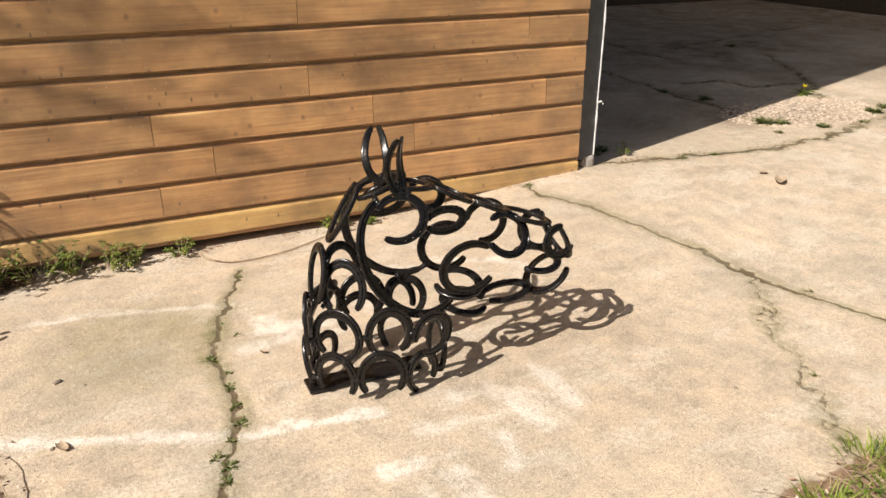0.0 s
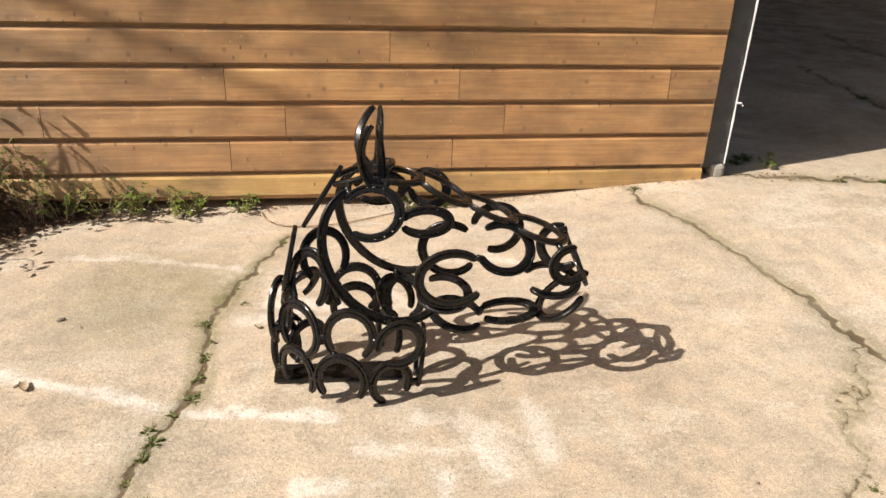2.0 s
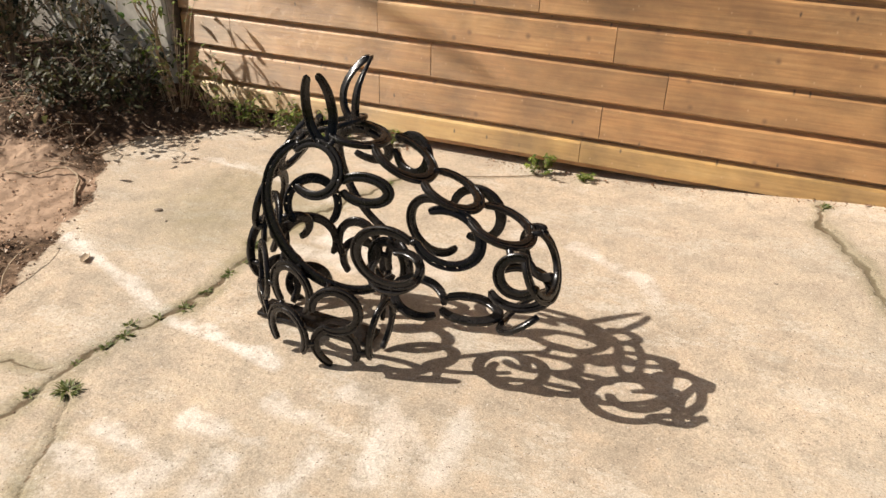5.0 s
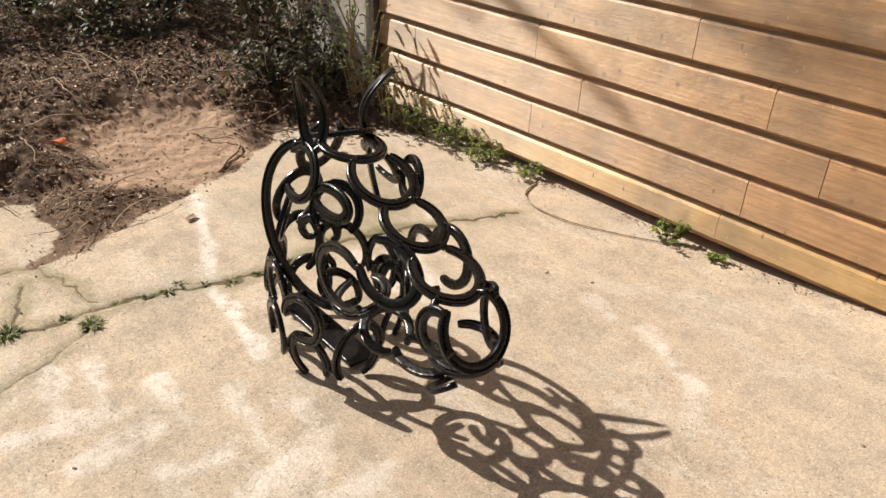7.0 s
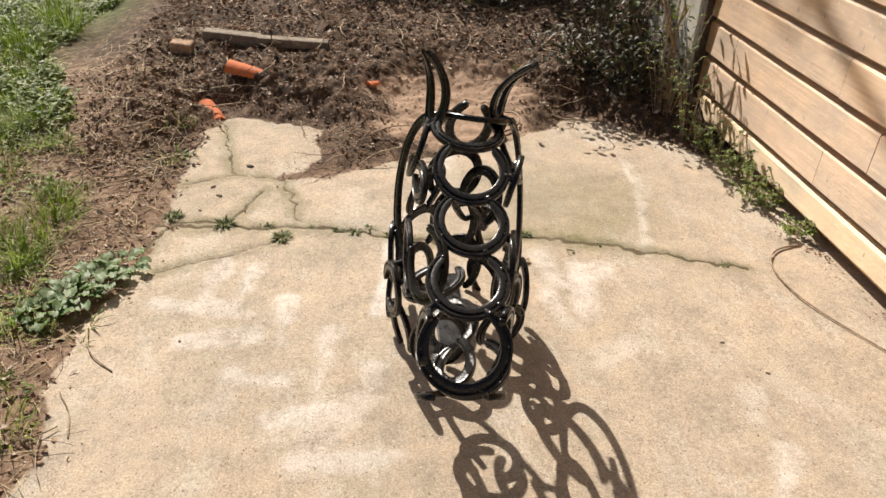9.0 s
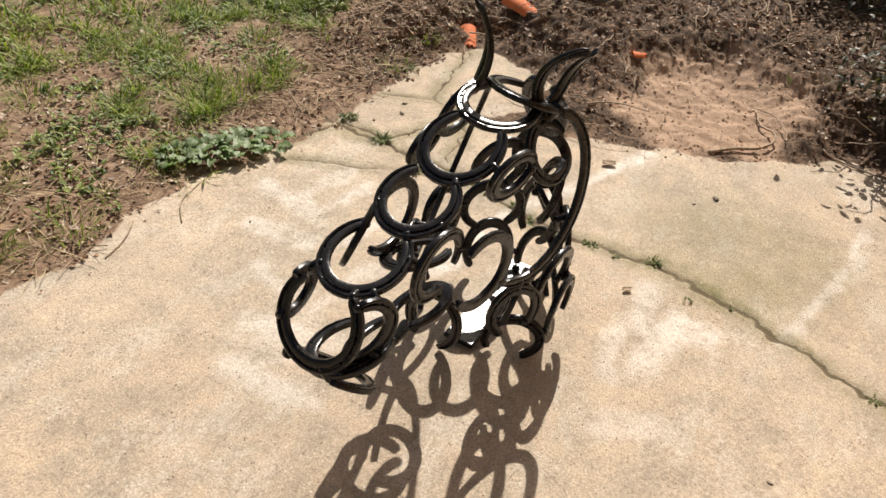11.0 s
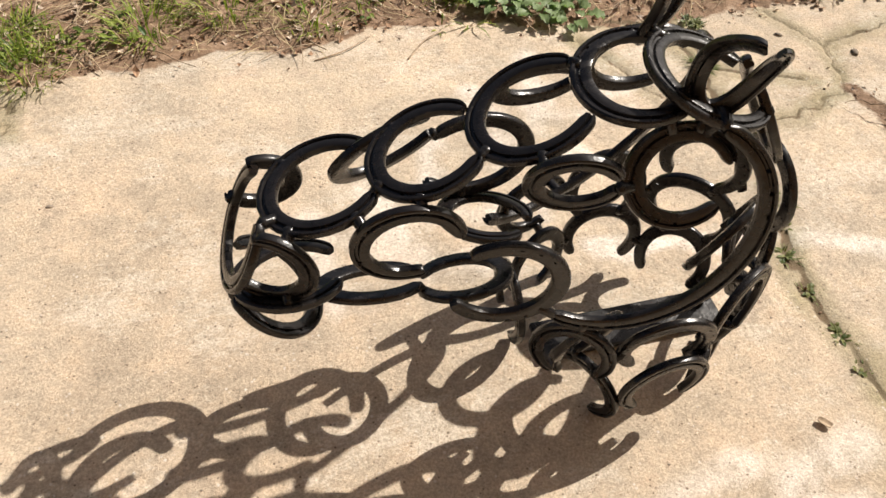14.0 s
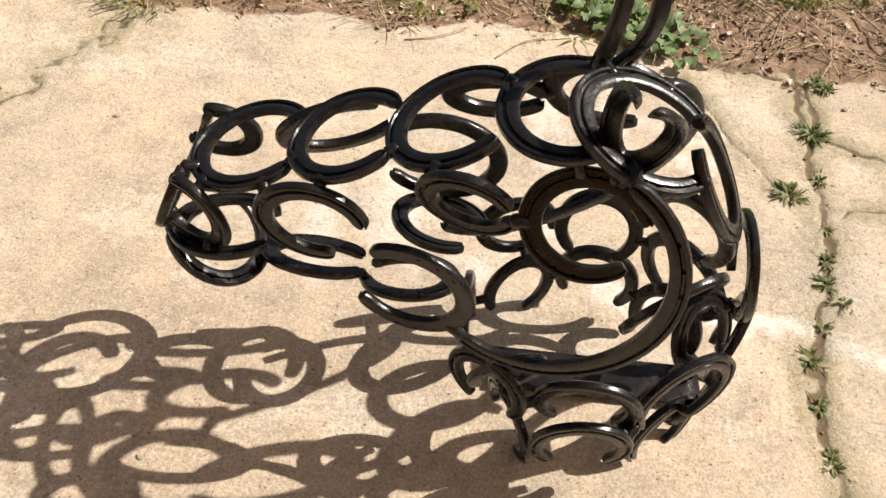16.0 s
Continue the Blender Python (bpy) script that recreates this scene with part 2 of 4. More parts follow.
DOCK = leaf_material("blue_green_dock_leaf", (0.07, 0.125, 0.045), (0.26, 0.33, 0.15))
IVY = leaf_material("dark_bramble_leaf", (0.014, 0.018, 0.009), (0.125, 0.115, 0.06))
SPROUT = leaf_material("olive_crack_weed", (0.07, 0.10, 0.025), (0.22, 0.22, 0.08))
YELLOW = plain("dandelion_yellow", (0.75, 0.60, 0.03), 0.6, 60, 0.15)


# ---- mesh helpers ----
def mesh_object(name, verts, faces, material, parent=None, smooth=False):
    me = bpy.data.meshes.new(name)
    me.from_pydata([tuple(v) for v in verts], [], faces)
    me.materials.append(material)
    if smooth:
        me.polygons.foreach_set("use_smooth", [True] * len(me.polygons))
    me.update()
    ob = new(name, me)
    if parent:
        ob.parent = parent
    return ob


def part(name, bm, material, parent=None, label="", smooth=False):
    me = bpy.data.meshes.new(name)
    bm.to_mesh(me)
    bm.free()
    me.materials.append(material)
    if smooth:
        me.polygons.foreach_set("use_smooth", [True] * len(me.polygons))
    ob = new(name, me)
    if parent:
        ob.parent = parent
    return tagged(ob, label)


def box(bm, lo, hi, bevel=0.0):
    lo, hi = Vector(lo), Vector(hi)
    r = bmesh.ops.create_cube(bm, size=1, matrix=Matrix.Translation((lo + hi) / 2) @ Matrix.Diagonal((*(hi - lo), 1)))
    if bevel:
        es = list({e for v in r["verts"] for e in v.link_edges})
        bmesh.ops.bevel(bm, geom=es, offset=bevel, segments=2, affect="EDGES", profile=0.5)
    return bm


def tube_data(points, radii, sides=7):
    """Verts and faces of a tapering tube along points."""
    vs, fs = [], []
    for i, p in enumerate(points):
        p = Vector(p)
        a = Vector(points[max(i - 1, 0)])
        c = Vector(points[min(i + 1, len(points) - 1)])
        d = (c - a).normalized()
        u = d.orthogonal().normalized()
        w = d.cross(u)
        for k in range(sides):
            g = 2 * math.pi * k / sides
            vs.append(p + radii[i] * (math.cos(g) * u + math.sin(g) * w))
    for i in range(len(points) - 1):
        for k in range(sides):
            a, b2 = i * sides + k, i * sides + (k + 1) % sides
            fs.append((a, b2, b2 + sides, a + sides))
    fs.append(tuple(range(sides))[::-1])
    fs.append(tuple(range((len(points) - 1) * sides, len(points) * sides)))
    return vs, fs


class Bag:
    """Gathers loose pieces into one mesh."""

    def __init__(self):
        self.v, self.f = [], []

    def add(self, vs, fs):
        k = len(self.v)
        self.v += [tuple(x) for x in vs]
        self.f += [tuple(i + k for i in f) for f in fs]

    def leaf(self, at, length, width, yaw, tilt, curl=0.3, segs=3, fold=0.25):
        """A pointed blade with a mid-rib fold."""
        d = Vector((math.cos(yaw), math.sin(yaw), 0))
        s = Vector((-math.sin(yaw), math.cos(yaw), 0))
        vs, fs, p, a = [], [], Vector(at), tilt
        for i in range(segs + 1):
            t = i / segs
            w = width * (math.sin(math.pi * (0.12 + 0.88 * t) ** 0.8) * 0.5 + 0.02)
            up = Vector((0, 0, 1)) * w * fold
            vs += [p - s * w + up, p, p + s * w + up]
            p = p + (d * math.cos(a) + Vector((0, 0, 1)) * math.sin(a)) * (length / segs)
            a -= curl
        for i in range(segs):
            k = 3 * i
            fs += [(k, k + 1, k + 4, k + 3), (k + 1, k + 2, k + 5, k + 4)]
        self.add(vs, fs)

    def chip(self, at, size, rng):
        """A crumpled four-cornered flake."""
        q = Euler((rng.uniform(-0.7, 0.7), rng.uniform(-0.7, 0.7), rng.uniform(0, 6.3))).to_matrix()
        c = [Vector((x * size * rng.uniform(0.6, 1.2), y * size * rng.uniform(0.35, 0.9), rng.uniform(-0.2, 0.35) * size)) for x, y in ((-1, -0.6), (0.2, -1), (1, 0.1), (0.1, 1))]
        self.add([Vector(at) + q @ v for v in c] + [Vector(at) + q @ Vector((0, 0, -0.15 * size))], [(0, 1, 4), (1, 2, 4), (2, 3, 4), (3, 0, 4)])

    def lump(self, at, size, rng):
        """An uneven pebble or clod."""
        vs, fs = [], []
        for lat in (-0.9, -0.2, 0.5, 1.0):
            for k in range(5):
                g = 2 * math.pi * (k + 0.5 * lat) / 5
                r = math.sqrt(max(0.05, 1 - lat * lat)) * rng.uniform(0.75, 1.2)
                vs.append(Vector(at) + Vector((r * math.cos(g) * size, r * math.sin(g) * size * 0.8, lat * size * 0.55)))
        for i in range(3):
            for k in range(5):
                a, b2 = i * 5 + k, i * 5 + (k + 1) % 5
                fs.append((a, b2, b2 + 5, a + 5))
        fs.append((15, 16, 17, 18, 19))
        self.add(vs, fs)

    def done(self, name, material, parent=None, smooth=False):
        return mesh_object(name, self.v, self.f, material, parent, smooth)


# ---- lie of the land ----
def smooth01(x):
    x = min(1.0, max(0.0, x))
    return x * x * (3 - 2 * x)


# rim of the concrete yard, and its cracks
YARD = [(40, 0.9), (1.9, 0.98), (1.73, 1.06), (1.1, 1.05), (0.69, 1.03), (0.35, 1.12), (-0.05, 1.14), (-0.47, 1.15), (-0.78, 1.25), (-0.62, 1.64), (-0.36, 1.62), (-0.17, 1.5),
        (-0.19, 1.72), (-0.32, 2.0), (-0.42, 2.3), (-0.55, 2.5), (-0.72, 2.75), (-0.58, 2.9), (-0.42, 3.05), (-0.2, 3.16), (-0.2, 40), (40, 40)]
CRACKS = [
    [(0.52, 2.94), (0.38, 2.62), (0.28, 2.32), (0.30, 2.11), (0.30, 1.95), (0.21, 1.78), (0.19, 1.6), (0.16, 1.42), (0.17, 1.27), (0.14, 1.12)],
    [(0.32, 1.12), (0.13, 1.17), (0.14, 1.34), (0.05, 1.39), (-0.09, 1.45)],
    [(0.42, 1.17), (0.33, 1.37), (0.27, 1.5), (0.21, 1.55)],
    [(-0.7, 1.26), (-0.45, 1.28), (-0.21, 1.33), (-0.16, 1.51), (-0.04, 1.54), (0.15, 1.58)],
    [(-0.13, 1.15), (-0.21, 1.33)],
    [(1.96, 3.2), (1.98, 3.05), (2.06, 2.9), (2.17, 2.6), (2.28, 2.3), (2.33, 2.03), (2.38, 1.81), (2.48, 1.56), (2.6, 1.2)],
    [(2.33, 2.03), (2.04, 1.62), (1.89, 1.38), (1.73, 1.1)],
    [(2.45, 3.28), (2.99, 3.20), (3.59, 3.10), (4.14, 3.16), (4.95, 3.38), (6.5, 3.85)],
    [(4.14, 5.42), (4.09, 4.77), (4.05, 4.30), (4.09, 4.05), (3.98, 3.70)],
    [(5.50, 6.10), (5.92, 6.29), (7.41, 6.67), (8.66, 6.96)],
    [(5.20, 6.76), (5.09, 6.08), (5.14, 5.66)],
    [(4.40, 4.75), (4.79, 4.73), (4.82, 4.44), (5.35, 4.38)],
    [(6.13, 5.48), (5.82, 5.00), (5.39, 4.37), (4.95, 3.90)],
]

# old chalk strokes and limewash drips: line, half width, strength
CHALK = [([(0.27, 1.87), (0.48, 1.85), (0.66, 1.81)], 0.020, 0.81), ([(-0.3, 2.10), (-0.06, 2.02), (0.24, 1.89)], 0.022, 0.77), ([(-0.27, 2.8), (-0.04, 2.78), (0.24, 2.71), (0.42, 2.66)], 0.014, 0.54),
         ([(0.38, 1.36), (0.56, 1.34)], 0.025, 0.58), ([(0.42, 1.46), (0.63, 1.43)], 0.025, 0.58), ([(0.59, 1.56), (0.66, 1.565)], 0.032, 0.58), ([(0.66, 1.565), (0.78, 1.56)], 0.014, 0.36),
         ([(0.75, 1.68), (0.82, 1.675)], 0.028, 0.58), ([(0.82, 1.675), (0.95, 1.665)], 0.014, 0.36), ([(0.88, 1.78), (1.0, 1.79)], 0.025, 0.43), ([(0.57, 1.22), (0.61, 1.38)], 0.034, 0.61),
         ([(0.75, 1.31), (0.74, 1.47)], 0.030, 0.65), ([(0.89, 1.45), (0.92, 1.57)], 0.028, 0.58), ([(1.05, 1.55), (1.04, 1.68)], 0.030, 0.51), ([(1.19, 1.62), (1.18, 1.82)], 0.034, 0.51),
         ([(0.40, 2.33), (0.55, 2.36), (0.50, 2.45)], 0.040, 0.61), ([(0.45, 2.42), (0.72, 2.38)], 0.034, 0.51), ([(0.62, 2.30), (0.75, 2.33)], 0.029, 0.51), ([(1.0, 1.75), (1.2, 1.62)], 0.034, 0.36), ([(1.26, 2.69), (1.40, 2.61), (1.49, 2.56), (1.54, 2.48)], 0.026, 0.55), ([(1.05, 2.69), (1.15, 2.67)], 0.022, 0.4), ([(0.84, 2.46), (0.91, 2.37)], 0.03, 0.4)]


def polyline_distance(px, py, pts, closed=False):
    best = np.full(px.shape, 1e9)
    for (ax, ay), (bx, by) in zip(pts, pts[1:] + (pts[:1] if closed else [])) if closed else zip(pts[:-1], pts[1:]):
        dx, dy = bx - ax, by - ay
        t = np.clip(((px - ax) * dx + (py - ay) * dy) / (dx * dx + dy * dy), 0, 1)
        best = np.minimum(best, np.hypot(px - ax - t * dx, py - ay - t * dy))
    return best


def soil_sides(px, py):
    """Metres beyond the rim of the concrete, below nought on it."""
    inside = np.zeros(px.shape, bool)
    for (ax, ay), (bx, by) in zip(YARD, YARD[1:] + YARD[:1]):
        cross = (ay > py) != (by > py)
        with np.errstate(divide="ignore", invalid="ignore"):
            inside ^= cross & (px < (bx - ax) * (py - ay) / ((by - ay) if by != ay else 1e-9) + ax)
    d = polyline_distance(px, py, YARD, True)
    return np.where(inside, -d, d)


def s01(x):
    x = np.clip(x, 0, 1)
    return x * x * (3 - 2 * x)


def noise_at(px, py, scale, seed=0.0):
    return np.array([noise.noise((a * scale, b * scale, seed)) for a, b in zip(px, py)])


def dust_at(px, py):
    """The flat trodden patch of dusty earth."""
    r = np.hypot((px + 0.78) / 0.40, (py - 2.2) / 0.36) + 0.35 * noise_at(px, py, 4.5, 6.1) + 0.2 * noise_at(px, py, 13, 2.7)
    return s01((1.2 - r) / 0.4)


def land(px, py):
    """Heights, and the shares of soil, dust, moss and chalk, at many places."""
    px, py = np.asarray(px, float), np.asarray(py, float)
    d = soil_sides(px, py) + 0.05 * noise_at(px, py, 6, 3.1) + 0.025 * noise_at(px, py, 19, 5.2)
    h = 0.09 * s01((px - 1.1) / 1.3) * s01((py - 1.9) / 1.2)
    dust = dust_at(px, py)
    flat = s01((1.4 - np.hypot((px + 0.74) / 0.42, (py - 2.15) / 0.40)) / 0.9)
    west = s01((-px - 0.3) / 0.35) * s01((py - 0.3) / 0.7)
    lawn = np.clip(s01((-0.3 - py) / 1.2) + s01((0.75 - py) / 0.5) * s01((-1.2 - px) / 1.5) + s01((-4.5 - px) / 3), 0, 1)
    on = np.clip(d, 0, None)
    h = h + west * (1 - 0.85 * flat) * (0.10 * s01(on / 0.3) + 0.05 * s01(on / 1.2)) + (1 - west) * 0.02 * s01(on / 0.2)
    rough = noise_at(px, py, 5, 0.3) + 0.7 * noise_at(px, py, 14, 2.3) + 0.4 * noise_at(px, py, 37, 4.4)
    rough = rough * s01((3.0 - np.hypot(px, py - 1.5)) / 1.5)
    h = h + np.minimum(1, on / 0.12) * (0.030 * west + 0.008) * (1 - 0.6 * flat) * rough
    h = h + 0.005 * noise_at(px, py, 0.9, 7)
    crack = np.full(px.shape, 1e9)
    wob = 0.024 * noise_at(px, py, 9, 8.8) + 0.014 * noise_at(px, py, 30, 1.8)
    for k, c in enumerate(CRACKS):
        bend = 1.0 if k < 5 else 2.0
        crack = np.minimum(crack, np.abs(polyline_distance(px + bend * wob, py - bend * wob, c)) + (-0.003 if k == 5 else 0.002 if k == 6 else 0.0025 if k in (2, 3, 4) else -0.002 if k == 0 else -0.011 if k > 6 else 0.0))
    h = h - 0.0035 * s01(1.3 - crack / 0.010) * (d < 0)
    rift = np.clip(crack / 0.030, -0.1, 1)
    soil = np.maximum(s01(0.5 + d / 0.12), 0.56 * s01(1.5 - crack / 0.009) * (noise_at(px, py, 6, 6.6) > 0.12))
    moss = s01((1.05 - np.hypot((px - 0.08) / 0.42, (py - 2.5) / 0.42)) / 0.75) * 0.75 + 0.8 * s01(1.3 - crack / 0.045) * (d < 0)
    chalk = np.zeros(px.shape)
    smear = 0.9 * noise_at(px, py, 9, 2.2) + 0.6 * noise_at(px, py, 27, 5.5)
    for line, w, k in CHALK:
        r = polyline_distance(px + 0.02 * smear, py - 0.02 * smear, line) / w
        chalk = np.maximum(chalk, k * s01(1.35 - 0.8 * r + 0.7 * smear))
    # dirt-filled belt of gravel along the far joint, and dark blotches beyond the post
    belt = np.hypot((px - 4.5) / 0.62, (py - 3.68) / 0.36) * 0.28
    grime_shade = 0.6 * s01(1.3 - belt / 0.28 + 0.6 * noise_at(px, py, 3, 7.7)) + 0.6 * s01((py - 3.3) / 0.6) * s01(0.45 + noise_at(px, py, 1.1, 1.5) + 0.5 * noise_at(px, py, 3.3, 2.5))
    # shade of the passage put into the colour: concrete darkens steadily with y
    grime_shade = np.clip(grime_shade + 0.8 * s01((py - 4.4) / 2.2), 0, 1) * s01((px - 2.4) / 0.3)
    # the concrete's dimmer look towards the sun, put in as a darker patch
    grime_shade = grime_shade + 0.2 * s01(1.5 - np.hypot((px - 1.65) / 0.62, (py - 2.72) / 0.5) + 0.5 * noise_at(px, py, 5, 3.9))
    humus = s01((-px - 0.08) / 0.22) * (1 - dust) * s01(0.75 + on / 0.25 + noise_at(px, py, 3, 4.1)) * s01((py - 0.75 + 0.6 * s01((-1.0 - px) / 0.6)) / 0.35)
    return h, soil, dust * (d > 0), moss, chalk, grime_shade, humus, lawn, rift, d


def height(x, y):
    return float(land([x], [y])[0][0])


# ---- ground: one sheet to the horizon ----
def spread(lo, hi, step, far, beyond):
    core = list(np.arange(lo, hi + step / 2, step))
    core += list(np.arange(core[-1] + 0.02, beyond, 0.03))
    out, s = [], 0.03
    x = core[-1]
    while x < far:
        s *= 1.12
        x += s
        out.append(x)
    down, s, x = [], step, lo
    while x > -far:
        s *= 1.12
        x -= s
        down.append(x)
    return np.array(down[::-1] + core + out)


def build_ground():
    xs, ys = spread(-1.3, 2.6, 0.0075, 160, 6.6), spread(0.9, 3.26, 0.0075, 160, 7.0)
    gx, gy = np.meshgrid(xs, ys)
    px, py = gx.ravel(), gy.ravel()
    h, soil, dust, moss, chalk, grime_shade, humus, lawn, rift, d = land(px, py)
    nx, ny = len(xs), len(ys)
    i = np.arange((ny - 1) * (nx - 1))
    a = (i // (nx - 1)) * nx + i % (nx - 1)
    faces = np.stack([a, a + 1, a + nx + 1, a + nx], 1)
    me = bpy.data.meshes.new("ground")
    me.vertices.add(len(px))
    me.vertices.foreach_set("co", np.stack([px, py, h], 1).astype(np.float32).ravel())
    me.loops.add(faces.size)
    me.loops.foreach_set("vertex_index", faces.ravel().astype(np.int32))
    me.polygons.add(len(faces))
    me.polygons.foreach_set("loop_start", (np.arange(len(faces)) * 4).astype(np.int32))
    me.polygons.foreach_set("use_smooth", np.ones(len(faces), bool))
    me.update()
    for name, v in (("soil", soil), ("dust", dust), ("moss", moss), ("chalk", chalk), ("grime_shade", grime_shade), ("humus", humus), ("lawn", lawn), ("rift", rift)):
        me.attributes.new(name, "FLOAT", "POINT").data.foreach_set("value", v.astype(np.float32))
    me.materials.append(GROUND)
    return tagged(new("ground", me), "pale cracked concrete yard with bare brown earth at its rim", "ground", kind="structure")


build_ground()

# ---- timber-clad wall and its steel post ----
WALL_Y, PITCH, TOP0 = 3.232, 0.1468, 0.143
wall_bm = bmesh.new()
box(wall_bm, (-0.66, WALL_Y + 0.022, 0.03), (2.345, WALL_Y + 0.12, 2.6))
wall = tagged(part("wall_north", wall_bm, WOOD), "wall clad in honey-brown horizontal timber boards", "wall", kind="structure")


def board_mesh(length, tall, seed):
    """A shiplap board: chamfered top lip, flat face, small drip edge, a trace of bow."""
    rng = random.Random(seed)
    prof = [(0.020, 0.0), (0.003, 0.0), (0.0, 0.003), (0.0, tall - 0.011), (0.005, tall - 0.003), (0.020, tall + 0.004)]
    n = max(2, int(length / 0.25))
    vs, fs = [], []
    for i in range(n + 1):
        x = length * i / n
        dy, dz = rng.uniform(-0.0012, 0.0012), rng.uniform(-0.0012, 0.0012)
        vs += [(x, dy + y, dz + z) for y, z in prof]
    k = len(prof)
    for i in range(n):
        for j in range(k - 1):
            a = i * k + j
            fs.append((a, a + k, a + k + 1, a + 1))
    fs += [tuple(range(k)), tuple(range(n * k, n * k + k))[::-1]]
    return vs, fs


def boards():
    x0, x1 = -0.655, 2.335
    joints = {0: [1.13], 1: [0.289, 1.195], 2: [-0.403, 0.514, 1.41], 3: [0.29, 1.213, 2.113], 4: [0.93], 5: [2.0], 6: [0.9], 7: [1.7]}
    for row in range(17):
        cuts = [x0] + sorted(joints.get(row, [random.uniform(0, 1.8)])) + [x1]
        for c, (a, b) in enumerate(zip(cuts[:-1], cuts[1:])):
            tall = 0.1275
            base = TOP0 + row * PITCH - tall
            if row == 0:
                base, tall = 0.055, TOP0 - 0.055
            vs, fs = board_mesh(b - a - 0.0025, tall, row * 10 + c)
            ob = mesh_object("board", vs, fs, FRESH_WOOD if row == 0 else WOOD, wall)
            ob.location = (a + 0.001, WALL_Y - (0.006 if row == 0 else 0.003), base)
            ob.rotation_euler = (radians(-2.2), 0, 0)


boards()

post_bm = bmesh.new()
box(post_bm, (2.348, WALL_Y + 0.035, 0.13), (2.452, WALL_Y + 0.16, 2.6), 0.004)
post = tagged(part("steel_post", post_bm, STEEL), "dark grey steel door post at the end of the timber wall", "post")
bead = Bag()
rngb = random.Random(4)
pts = [(2.454, WALL_Y + 0.034 + rngb.uniform(-0.002, 0.002), 0.15 + 0.05 * i) for i in range(50)]
bead.add(*tube_data(pts, [rngb.uniform(0.0025, 0.0055) for _ in pts], 6))
bead.done("sealant_bead", WHITEBEAD, post)
hook = Bag()
hook.add(*tube_data([(2.45, WALL_Y + 0.03, 0.43), (2.47, WALL_Y + 0.022, 0.432), (2.478, WALL_Y + 0.02, 0.42)], [0.005, 0.005, 0.004], 6))
hook.done("hook", WHITEBEAD, post)
foot_bm = bmesh.new()
box(foot_bm, (2.39, WALL_Y + 0.02, 0.02), (2.462, WALL_Y + 0.17, 0.15), 0.02)
foot = part("post_footing", foot_bm, RENDERED)
tagged(foot, "crumbling mortar footing under the steel post", "footing")

# cement pier at the overgrown end, the house above and behind
pier_bm = bmesh.new()
box(pier_bm, (-1.25, WALL_Y - 0.03, -0.05), (-0.70, WALL_Y + 0.2, 2.6), 0.02)
tagged(part("pier", pier_bm, RENDERED), "grey lichened cement pier beside the timber wall", "pier", kind="structure")
trim_bm = bmesh.new()
box(trim_bm, (-0.698, WALL_Y - 0.025, -0.02), (-0.662, WALL_Y + 0.05, 2.6), 0.006)
tagged(part("trim", trim_bm, BARK), "rough dark timber corner trim", "trim", kind="structure")
house_bm = bmesh.new()
box(house_bm, (-6.0, WALL_Y + 0.2, -0.1), (2.343, WALL_Y + 6, 2.6))
box(house_bm, (-6.0, WALL_Y + 0.03, 2.605), (2.452, WALL_Y + 6, 8.6))
tagged(part("wall_house", house_bm, RENDERED), "plain cement house wall above the timber cladding", "wall", kind="structure")

far_bm = bmesh.new()
box(far_bm, (2.6, 9.6, -0.1), (40, 9.9, 6.0))
box(far_bm, (10.1, 5.6, -0.1), (10.4, 9.59, 6.0))
tagged(part("wall_far", far_bm, BARK), "dark boarded wall closing the shaded passage", "wall", kind="structure")

# ---- the horse's head welded from old horseshoes ----
sculpture = tagged(new("horseshoe_sculpture"), "glossy black horse head welded from old horseshoes, standing on the concrete", "sculpture")
sculpture.location = (0.62, 1.99, 0.0)
bpy.context.view_layer.update()


LINES = []                               # centre lines of the shoes, for the welds


